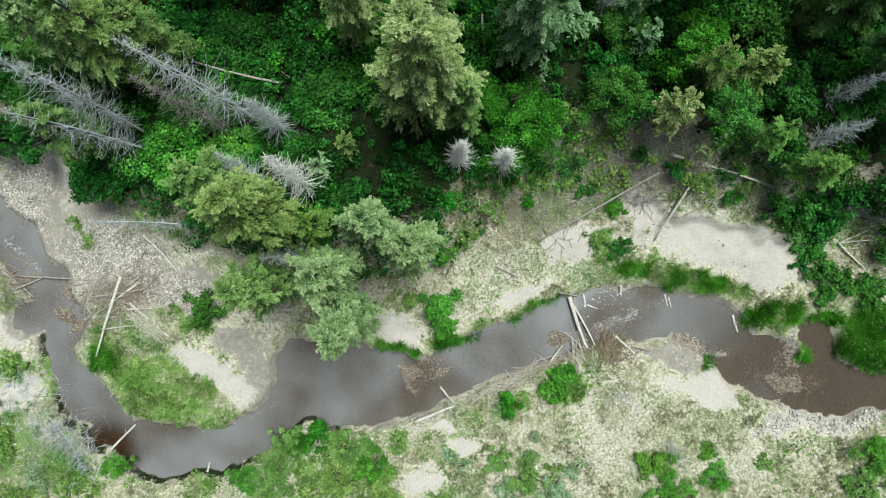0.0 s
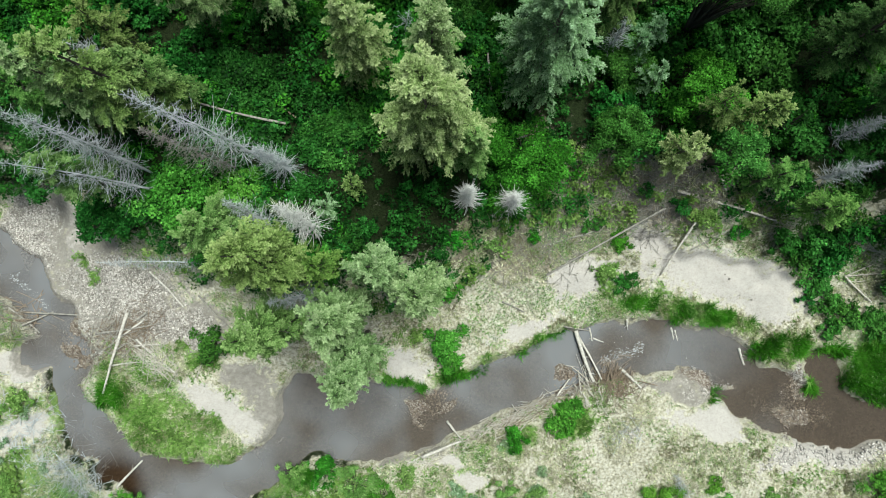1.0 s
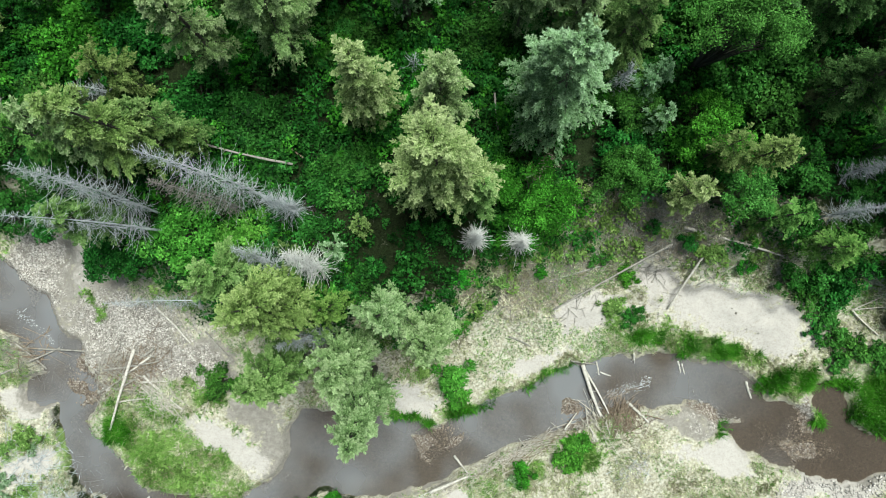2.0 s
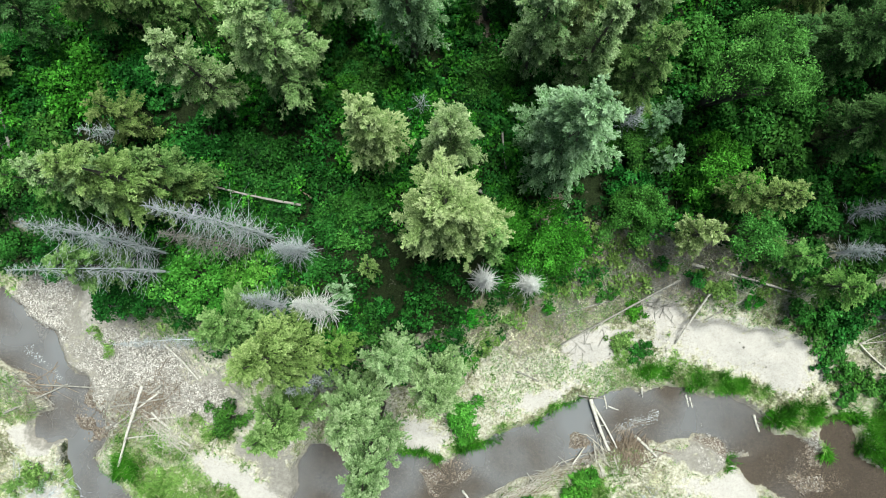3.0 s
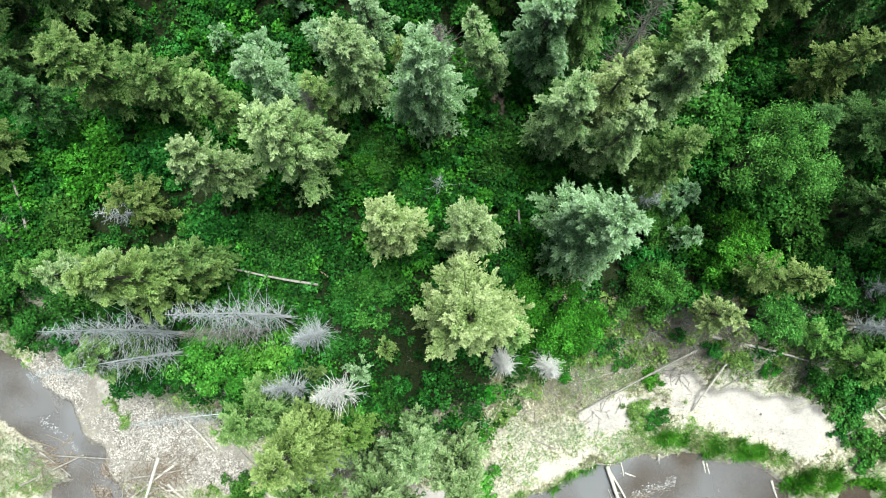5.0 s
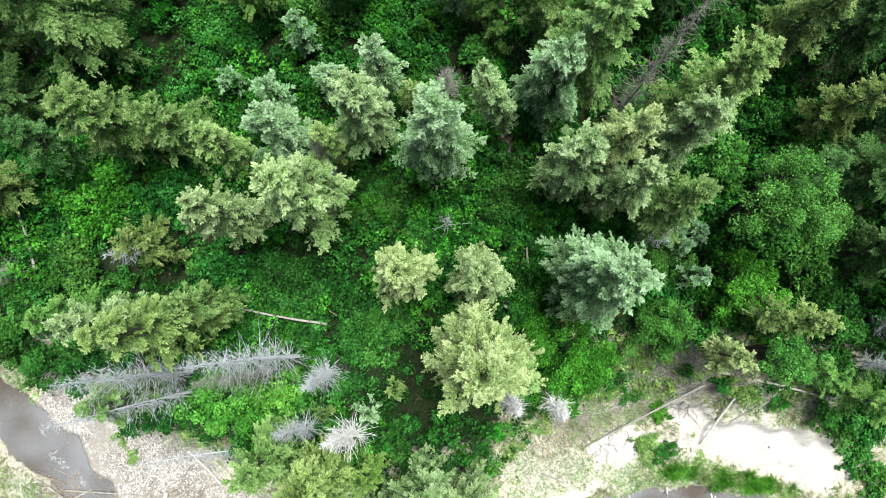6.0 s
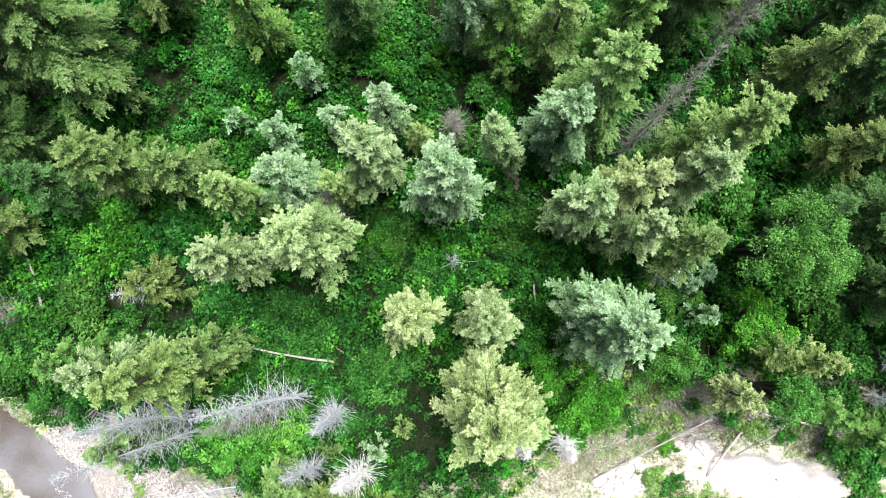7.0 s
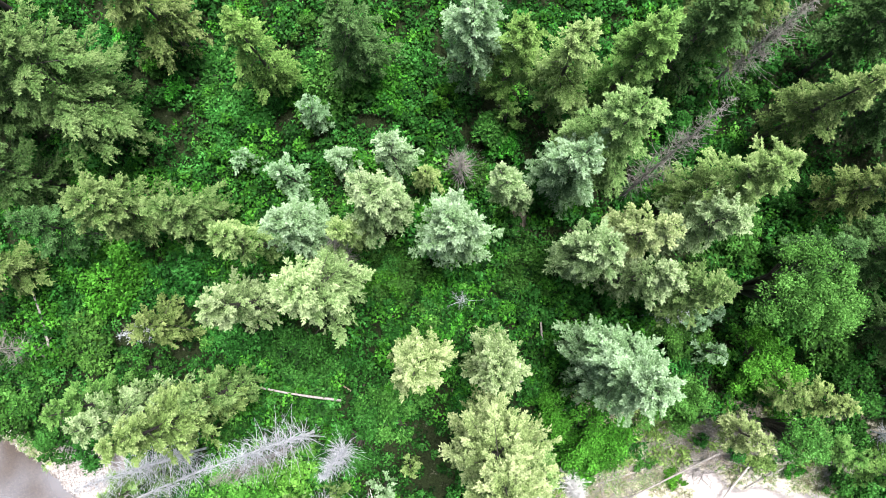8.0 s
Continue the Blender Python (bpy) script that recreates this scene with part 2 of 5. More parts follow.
# the stream: middle line and half width
STREAM = [(-300, 120, 2.2), (-60, 20, 2.0), (-36.5, 5.0, 2.0), (-33.1, 1.5, 1.9), (-30.7, -1.1, 1.6), (-29.2, -3.7, 1.8), (-29.6, -6.5, 1.2),
          (-27.9, -9.3, 1.5), (-25.1, -12.6, 1.7), (-21.4, -14.1, 1.7), (-17.9, -13.8, 1.7), (-14.6, -12.9, 1.4), (-12.4, -11.0, 1.5),
          (-9.8, -8.4, 3.1), (-6.2, -9.1, 2.7), (-1.9, -8.9, 2.2), (2.0, -7.4, 1.8), (5.0, -6.1, 1.9), (8.5, -4.5, 2.0), (12.0, -3.5, 1.9),
          (15.8, -3.5, 2.0), (19.7, -4.1, 2.0), (22.8, -6.3, 2.0), (25.4, -8.2, 2.3), (28.8, -9.3, 1.9), (34, -9.3, 1.7), (60, -10, 1.8), (300, -60, 2.2)]
POOLS = [(28.6, -4.9, 29.2, -8.0, 1.2), (-31.8, -3.7, -29.5, -4.0, 1.2)]
# the foot of the forest terrace: where it runs, from west to east
FOOT_X = [-300, -60, -34, -30, -27, -24, -20, -15, -9, -3, 2, 6, 11, 15, 22, 27, 34, 60, 300]
FOOT_Y = [125, 23, 7.6, 7.0, 6.2, 3.2, 1.6, 0.0, -2.0, -1.5, 1.0, 4.5, 6.2, 5.0, 5.0, 3.5, 0.5, -4, -50]


def from_stream(x, y):
    """How far a place lies outside the water's edge; negative in the stream."""
    best = np.full(np.shape(x), 1e9)
    lines = [(a[0], a[1], b[0], b[1], a[2], b[2]) for a, b in zip(STREAM, STREAM[1:])] + [(a, b, c, d, r, r) for a, b, c, d, r in POOLS]
    for ax, ay, bx, by, ra, rb in lines:
        t = np.clip(((x - ax) * (bx - ax) + (y - ay) * (by - ay)) / ((bx - ax) ** 2 + (by - ay) ** 2), 0, 1)
        best = np.minimum(best, np.hypot(x - ax - t * (bx - ax), y - ay - t * (by - ay)) - ra - t * (rb - ra))
    return best + 0.9 * (grain(x, y, 1.7) - 0.5) + 0.4 * (grain(x, y, 0.6) - 0.5)


def up_terrace(x, y):
    return y - np.interp(x, FOOT_X, FOOT_Y) + 1.6 * (grain(x, y, 3.1) - 0.5)


def blobs(x, y, spots):
    """A mask of soft ellipses: middle x, y, half axes, turn in degrees."""
    m = np.zeros(np.shape(x))
    x, y = x + 1.7 * (grain(x, y, 2.3) - 0.5) + 0.9 * (grain(x + 9, y, 0.7) - 0.5), y + 1.7 * (grain(x, y + 40, 2.3) - 0.5) + 0.9 * (grain(x, y + 21, 0.7) - 0.5)
    for cx, cy, rx, ry, turn in spots:
        c, s = math.cos(radians(turn)), math.sin(radians(turn))
        u, v = ((x - cx) * c + (y - cy) * s) / rx, (-(x - cx) * s + (y - cy) * c) / ry
        m = np.maximum(m, np.clip(1.5 - np.hypot(u, v), 0, 1))
    return m


SAND = [(20.2, 1.9, 5.0, 2.2, -5), (24.3, 0.6, 2.4, 1.9, -10), (15.5, 3.6, 1.3, 1.8, 20), (10.2, 1.4, 2.9, 1.3, 12), (5.6, -1.9, 2.8, 1.1, 22),
        (19.7, -9.0, 3.4, 1.2, -12), (28.8, -11.8, 4.5, 1.2, 5), (-17.2, -7.7, 4.0, 1.0, -32), (-33.0, -4.3, 1.6, 1.0, 0), (-3.4, -4.9, 1.3, 1.1, 0),
        (-1.0, -16.4, 1.5, 0.9, 20), (1.6, -13.2, 1.0, 0.5, 10), (0.0, -12.3, 1.3, 0.5, 0), (-32.4, -9.4, 1.7, 1.2, 0), (-28.2, 5.6, 1.2, 2.6, 20)]
GRAVEL = [(-25.4, 1.0, 4.4, 2.3, -8), (-20.5, -1.7, 2.6, 1.2, -12), (-32.4, 5.6, 2.2, 2.8, 20), (-28.6, -3.4, 2.0, 2.8, 15), (-1.6, -8.0, 2.6, 1.4, 8),
          (26.8, -8.7, 2.6, 1.7, -15), (19.7, -6.1, 2.2, 0.8, -8), (9.2, -5.6, 1.6, 1.7, 0), (26.5, -6.2, 1.0, 1.9, -20), (-14.6, -11.2, 1.8, 0.5, 22)]
GREEN = [(-21.6, -9.0, 4.3, 2.6, -8), (-25.0, -6.5, 1.2, 2.6, 15), (-17.0, -11.4, 2.0, 0.9, 20), (25.9, -3.4, 2.4, 1.1, -10), (32.8, -5.0, 2.8, 3.0, 0), (20.5, -1.3, 3.0, 0.7, -5),
         (14.6, 0.0, 2.2, 0.8, 10), (17.3, -1.3, 1.1, 1.0, 0), (7.2, -3.3, 2.6, 0.6, 25), (1.0, -5.2, 2.6, 0.7, 18), (-3.8, -6.1, 1.2, 0.5, 0), (27.5, -6.0, 0.6, 0.7, 0),
         (12.0, 1.2, 1.0, 1.0, 0), (5.0, -10.5, 1.2, 1.0, 0), (9.0, -9.0, 1.6, 1.0, 15), (-12.2, -13.7, 2.0, 1.1, 20), (-7.2, -14.9, 1.9, 1.2, 10), (-33.2, -7.4, 1.5, 1.6, 0), (-30.4, -8.4, 0.9, 1.5, 10), (-28.6, -15.4, 2.2, 1.4, 0), (-33.0, -11.8, 1.6, 0.8, 0), (-32.8, -14.0, 2.4, 2.2, 0), (-34.0, -2.6, 1.4, 0.7, -20), (-22.2, -4.6, 1.8, 1.0, -25), (-18.6, -3.6, 1.4, 0.8, 0), (-27.6, 2.9, 0.5, 1.2, 10)]
LITTER = [(8.0, 4.7, 5.2, 2.0, 22), (14.5, 8.3, 5.2, 2.6, 5), (9.4, 9.6, 2.0, 1.4, 0), (10.5, 6.4, 2.6, 1.4, 0), (2.5, 4.0, 2.0, 2.0, 0), (6.5, 12.4, 1.2, 1.0, 0), (1.8, 25.0, 0.9, 1.5, 0)]
MUD = [(-26.0, 0.6, 6.4, 3.4, -10), (-20.0, -1.6, 3.4, 1.8, -12), (-31.5, 5.4, 3.4, 3.4, 20), (-15.6, -5.6, 2.6, 1.2, -30), (-13.6, -8.2, 1.4, 2.2, 10), (-26.6, 5.0, 1.3, 1.6, 0), (17.5, -6.3, 3.8, 0.6, -8), (-31.5, -3.2, 1.5, 1.4, 0), (-4.0, -11.4, 4.5, 0.5, 0)]
CUT = [(-31.2, -6.5, 1.5, 1.6, 0), (-29.9, -9.8, 1.3, 2.0, 20), (-27.2, -13.2, 1.5, 1.9, 30), (-24.0, -15.7, 2.2, 1.3, 0), (-18.5, -15.7, 3.2, 1.1, 0), (-13.3, -14.4, 2.4, 1.2, 25), (-9.5, -11.8, 2.2, 0.9, 0), (6.0, -8.6, 3.0, 0.7, 22)]
BARS = [(26.8, -8.7, 2.4, 1.6, -15), (26.5, -6.2, 1.0, 1.8, -20), (-1.6, -8.0, 2.4, 1.3, 8), (-28.6, -3.4, 1.8, 2.6, 15), (9.4, -5.6, 1.5, 1.5, 0), (19.2, -6.2, 3.4, 0.9, -8)]


def ground_z(x, y):
    x, y = np.asarray(x, float), np.asarray(y, float)
    d, e = from_stream(x, y), up_terrace(x, y)
    low = np.where(d < 0, -0.12 - 0.4 * smooth(0, 1.6, -d), 0.02 + 0.75 * smooth(0.0, 0.55, d) * (0.35 + 0.65 * smooth(-14, -6, -y)) + 0.6 * smooth(1.0, 6.0, d))
    low = np.maximum(low, -0.45 + 0.465 * smooth(0.1, 0.8, blobs(x, y, BARS)) + 0.14 * (grain(x, y, 0.9) - 0.5))
    relief = smooth(0.2, 1.5, d) * (0.5 * (grain(x, y, 2.3) - 0.5) + 0.2 * (grain(x, y, 0.7) - 0.5))
    lip = 0.8 * smooth(0.85, 0.55, blobs(x, y, SAND[:3])) * smooth(1.6, 3.2, y - 0.12 * (20 - x)) * smooth(9.5, 6.5, y) * smooth(13, 15, x) * smooth(28, 25, x)
    return low + lip + relief + smooth(-0.5, 6.5, e) * smooth(0, 2, d) * 6.0 + np.clip(e - 6.5, 0, 40) * 0.07


def forest(x, y):
    """1 where the undergrowth of the forest closes over the ground."""
    bare = np.maximum(blobs(x, y, LITTER), 0.7 * blobs(x, y, SAND))
    return np.clip(smooth(1.5, 4.5, up_terrace(x, y)) + 0.5 * smooth(-2, 1, -x) * smooth(0, 3, up_terrace(x, y)), 0, 1) * (1 - bare)


def mesh_of(name, verts, quads, material, paler=None, shade=False):
    """A mesh from arrays of corners and of equal-sided faces."""
    me = bpy.data.meshes.new(name)
    verts, quads = np.asarray(verts, np.float32), np.asarray(quads, np.int32)
    k = quads.shape[1]
    me.vertices.add(len(verts))
    me.vertices.foreach_set("co", verts.ravel())
    me.loops.add(quads.size)
    me.loops.foreach_set("vertex_index", quads.ravel())
    me.polygons.add(len(quads))
    me.polygons.foreach_set("loop_start", np.arange(0, quads.size, k, dtype=np.int32))
    if shade:
        me.polygons.foreach_set("use_smooth", np.ones(len(quads), bool))
    if paler is not None:
        me.attributes.new("paler", "FLOAT", "POINT").data.foreach_set("value", np.asarray(paler, np.float32))
    me.update(calc_edges=True)
    me.materials.append(material)
    return me


def part(name, me, parent, label=""):
    ob = new(name, me)
    ob.parent = parent
    return tagged(ob, label)


def lay_ground():
    far = np.array([3, 8, 16, 30, 60, 120, 250, 500, 1000, 2000.0])
    xs = np.concatenate([-46 - far[::-1], np.arange(-46, -36, 0.6), np.arange(-36, 36, 0.25), np.arange(36, 46.1, 0.6), 46 + far])
    ys = np.concatenate([-30 - far[::-1], np.arange(-30, -18, 0.6), np.arange(-18, 8, 0.25), np.arange(8, 50, 0.5), 51 + far])
    x, y = np.meshgrid(xs, ys)
    z = ground_z(x, y)
    n, m = len(xs), len(ys)
    i = np.arange(n * m).reshape(m, n)
    quads = np.stack([i[:-1, :-1], i[:-1, 1:], i[1:, 1:], i[1:, :-1]], -1).reshape(-1, 4)
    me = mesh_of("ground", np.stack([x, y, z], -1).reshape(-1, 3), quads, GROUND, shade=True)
    dry = smooth(-0.6, 0.3, from_stream(x, y))
    one = np.ones_like(x)
    brink = smooth(-0.4, -0.1, from_stream(x, y)) * smooth(0.8, 0.3, from_stream(x, y))
    # cut banks: dark soil, with the shadow of the undercut painted in
    cut = smooth(0.1, 0.5, blobs(x, y, CUT)) * smooth(0.6, 0.2, from_stream(x, y)) * (0.55 + 0.45 * smooth(0.38, 0.58, grain(x, y, 1.5)))
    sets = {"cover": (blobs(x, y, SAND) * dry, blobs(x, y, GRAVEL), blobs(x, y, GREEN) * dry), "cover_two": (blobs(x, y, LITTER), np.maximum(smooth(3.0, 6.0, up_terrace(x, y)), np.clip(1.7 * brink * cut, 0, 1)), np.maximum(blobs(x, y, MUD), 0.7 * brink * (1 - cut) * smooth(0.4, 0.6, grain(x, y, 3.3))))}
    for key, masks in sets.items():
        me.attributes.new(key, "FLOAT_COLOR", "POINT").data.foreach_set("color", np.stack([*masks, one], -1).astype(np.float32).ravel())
    ground = tagged(new("ground", me), "stream valley floor of sand, gravel, dry grass and forest soil", "ground", kind="structure")
    w = mesh_of("water", [(-400, -120, 0), (400, -120, 0), (400, 200, 0), (-400, 200, 0)], [(0, 1, 2, 3)], WATER)
    tagged(new("water", w), "shallow brown-grey stream with faint ripples", "stream", kind="structure")
    return ground


ground = lay_ground()


# ---- shapes that plants are made of ----
def unit(v):
    return v / np.maximum(np.linalg.norm(v, axis=-1, keepdims=True), 1e-9)


def kites(p, d, nrm, length, width, fold=0.25):
    """Folded kite-shaped leaves: base, direction, up side, length and width."""
    s = unit(np.cross(d, nrm))
    length, width = np.asarray(length)[:, None], np.asarray(width)[:, None]
    mid = p + d * length * 0.5
    low = nrm * width * fold
    v = np.stack([p, mid + s * width / 2 - low, p + d * length, mid - s * width / 2 - low], 1)
    return v.reshape(-1, 3), np.arange(len(p) * 4).reshape(-1, 4)


def darts(p, d, nrm, length, width):
    """Small pointed leaves or needle tufts, one triangle each."""
    s = unit(np.cross(d, nrm)) * np.asarray(width)[:, None] / 2
    back = p + d * np.asarray(length)[:, None] * 0.12
    v = np.stack([back + s, p + d * np.asarray(length)[:, None], back - s], 1)
    return v.reshape(-1, 3), np.arange(len(p) * 3).reshape(-1, 3)


def tubes(lines, radii, sides=3):
    """Tapered tubes along lines: arrays (n, k, 3) and (n, k)."""
    lines, radii = np.asarray(lines, float), np.asarray(radii, float)
    n, k, _ = lines.shape
    along = unit(np.gradient(lines, axis=1))
    ref = np.where(np.abs(along[..., 2:3]) > 0.9, np.array([1.0, 0, 0]), np.array([0, 0, 1.0]))
    a = unit(np.cross(along, ref))
    b = np.cross(along, a)
    ang = np.arange(sides) * 2 * np.pi / sides
    ring = lines[:, :, None] + radii[:, :, None, None] * (np.cos(ang)[:, None] * a[:, :, None] + np.sin(ang)[:, None] * b[:, :, None])
    idx = np.arange(n * k * sides).reshape(n, k, sides)
    nxt = np.roll(idx, -1, 2)
    q = np.stack([idx[:, :-1], nxt[:, :-1], nxt[:, 1:], idx[:, 1:]], -1).reshape(-1, 4)
    return ring.reshape(-1, 3), q


def joined(*pieces):
    vs, qs, n = [], [], 0
    for v, q in pieces:
        vs.append(v), qs.append(q + n)
        n += len(v)
    return np.concatenate(vs), np.concatenate(qs)


def stem_line(base, tip, k=7, bow=0.0):
    t = np.linspace(0, 1, k)[:, None]
    line = np.array(base) + t * (np.array(tip) - np.array(base))
    line[:, :2] += bow * np.sin(t * np.pi) * np.array([[0.8, 0.6]])
    return line


# ---- conifers ----
def conifer(base, tip, reach, needles, label, seed, clear=0.22, full=1.0, shape=0.5):
    """A living spruce or fir: trunk, limbs and sprays of needles in tiers."""
    r = np.random.default_rng(seed)
    base, tip = np.array(base, float), np.array(tip, float)
    height = np.linalg.norm(tip - base)
    tree = tagged(new("conifer_tree"), label, "conifer tree", "conifers of the forest")
    tree.location = base
    axis = (tip - base) / height
    trunk_r = 0.012 * height + 0.03
    line = stem_line((0, 0, -0.3), tip - base, 8)
    part("trunk", mesh_of("trunk", *tubes([line], [np.linspace(trunk_r, 0.02, 8)], 8), BARK, shade=True), tree)
    crown = height * (1 - clear)
    n = int((crown / 0.150) * full * (0.75 + 0.3 * min(reach, 2.6)))
    f = r.random(n) ** 0.9                         # 0 at the top, 1 at the crown's foot
    f[: n // 8] = r.random(n // 8) * 0.2
    h = height - f * crown
    turn = np.arange(n) * 2.39996 + r.normal(0, 0.35, n)
    r.shuffle(turn)
    lobes = 1 + 0.16 * np.sin(turn * 3 + seed) + 0.14 * np.sin(turn * 5 + h * 0.9 + seed * 2)
    length = 0.78 * reach * (0.05 + 0.95 * np.minimum(1, f / 0.66) ** shape) * (0.62 + 0.52 * r.random(n)) * lobes * np.where(f > 0.75, 1 - (f - 0.75) * 1.3, 1)
    rise = np.where(f < 0.3, 1.0 - 2.6 * f, 0.22) - 0.25 * f + 0.18 * r.standard_normal(n)
    sag = 0.08 + 0.42 * f
    out = np.stack([np.cos(turn), np.sin(turn), np.zeros(n)], -1)

    def along(i, s):
        p = axis * h[i][:, None] + out[i] * (s * length[i])[:, None]
        p[:, 2] += length[i] * (rise[i] * s - sag[i] * s * s + 0.12 * s ** 4)
        return p

    everyone = np.arange(n)
    bough = everyone[f > 0.25][::3]
    spine = np.stack([along(bough, np.full(len(bough), s)) for s in (0, 0.5, 0.95)], 1)
    tagged(part("branching", mesh_of("branching", *tubes(spine, np.stack([0.012 + 0.014 * length[bough], 0.008 + 0.006 * length[bough], np.full(len(bough), 0.004)], 1), 3), BARK), tree), kind="stuff")
    # side shoots on each limb, then short needle tufts on each shoot
    shoots = np.maximum(3, (length * 9.0 * np.where(f > 0.75, 0.55, 1.0)).astype(int) + 3)
    i = np.repeat(everyone, shoots)
    m = len(i)
    s = 0.14 + 0.86 * r.random(m) ** 0.75
    hand = np.where(r.random(m) < 0.5, -1, 1)[:, None]
    side = np.stack([-out[i][:, 1], out[i][:, 0], np.zeros(m)], -1) * hand
    fwd = unit(out[i] + np.stack([0 * s, 0 * s, rise[i] - 2 * sag[i] * s], -1))
    root = along(i, s)
    way = unit(fwd * (0.5 + 0.7 * s)[:, None] + side * (1.0 - 0.8 * s ** 2)[:, None] + r.standard_normal((m, 3)) * 0.2 + np.array([0, 0, 0.05]))
    reach_s = (0.16 + 0.30 * length[i] * (1.08 - 0.7 * s)) * (0.7 + 0.6 * r.random(m))
    sprays = np.maximum(6, (reach_s * 37 * full * np.where(f[i] > 0.7, 0.5, 1.0)).astype(int) + 5)
    j = np.repeat(np.arange(m), sprays)
    k = len(j)
    u = 0.1 + 0.9 * r.random(k) ** 0.8
    p = root[j] + way[j] * (u * reach_s[j])[:, None] + r.standard_normal((k, 3)) * 0.025
    p[:, 2] -= 0.30 * u * u * reach_s[j]
    cross = np.cross(way[j], np.array([0, 0, 1.0])) * np.where(r.random(k) < 0.5, -1, 1)[:, None]
    d = unit(way[j] * 0.7 + cross * (0.85 - 0.5 * u)[:, None] + r.standard_normal((k, 3)) * 0.35 + np.array([0, 0, -0.10]))
    spray = (0.075 + 0.065 * r.random(k)) * (1.0 + 0.08 * reach) * np.where(f[i][j] > 0.7, 1.2, 1.0)
    up = unit(np.array([0, 0, 1.0]) + r.standard_normal((k, 3)) * 0.4)
    v, q = darts(p, d, up, spray, 0.03 + spray * 0.34)
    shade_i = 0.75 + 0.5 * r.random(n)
    # skylight painted in: tips and upper limbs paler, inner and lower ones darker
    skylit = np.clip((-0.05 + 0.55 * s[j] + 0.42 * u) * shade_i[i][j] * (1.1 - 0.45 * f[i][j]) + 0.12 * r.standard_normal(k), 0, 1)
    paler = np.repeat(skylit, 3)
    paler[1::3] = np.clip(paler[1::3] + 0.2, 0, 1)
    tagged(part("crown", mesh_of("crown", v, q, needles, paler), tree), kind="stuff")
    return tree


def dead_tree(base, tip, reach, label, seed, material=None, full=1.0, start=0.15, droop=0.1, thick=1.0):
    """A standing or leaning dead tree: bare trunk, limbs and fine twigs."""
    material = material or DEADWOOD
    r = np.random.default_rng(seed)
    base, tip = np.array(base, float), np.array(tip, float)
    height = np.linalg.norm(tip - base)
    tree = tagged(new("dead_tree"), label, "dead tree", "bare dead trees")
    tree.location = base
    axis = (tip - base) / height
    ref = unit(np.cross(axis, np.array([0.3, 1, 0.1])))
    ref2 = np.cross(axis, ref)
    line = stem_line((0, 0, -0.2), tip - base, 8, 0.25)
    part("trunk", mesh_of("trunk", *tubes([line], [np.linspace(0.0048 * height + 0.02, 0.008, 8)], 8), material, shade=True), tree)
    n = int(height * 20 * full ** 0.8)
    f = start + (1 - start) * r.random(n)
    turn = r.random(n) * 2 * np.pi
    out = unit(ref * np.cos(turn)[:, None] + ref2 * np.sin(turn)[:, None] + r.standard_normal((n, 3)) * 0.25)
    length = 0.8 * reach * np.minimum(1, (1.06 - f) / 0.6) ** 0.8 * (0.5 + 0.7 * r.random(n))
    bend = r.standard_normal((n, 3)) * 0.3
    bend[:, 2] = 0.25 + np.abs(bend[:, 2])
    ts = np.array([0, 0.25, 0.5, 0.75, 1.0])

    def along(i, t):
        p = axis * (f[i] * height)[:, None] + (out[i] + axis * 0.1) * (length[i] * t)[:, None] + bend[i] * (length[i] * t * t)[:, None]
        p[:, 2] -= (droop + 0.75) * length[i] * t * (1 - 0.6 * t * t)
        return p

    idx = np.arange(n)
    lines = np.stack([along(idx, np.full(n, t)) for t in ts], 1)
    rad = np.stack([0.009 + 0.006 * length, 0.008 + 0.005 * length, 0.009 + 0.002 * length, 0.007 + 0 * length, 0.004 + 0 * length], 1)
    rad *= thick
    j = np.repeat(idx, 3)
    t0 = 0.25 + 0.7 * r.random(len(j))
    p0 = along(j, t0)
    way = unit(out[j] + r.standard_normal((len(j), 3)) * 0.6 - np.array([0, 0, 0.5]))
    tl = (0.12 + 0.30 * length[j] * (1.1 - t0))[:, None] * (0.5 + r.random((len(j), 1)))
    twigs = np.stack([p0, p0 + way * tl], 1)
    tagged(part("branching", mesh_of("branching", *joined(tubes(lines, rad, 3), tubes(twigs, thick * np.tile([0.007, 0.003], (len(j), 1)), 3)), material), tree), kind="stuff")
    return tree


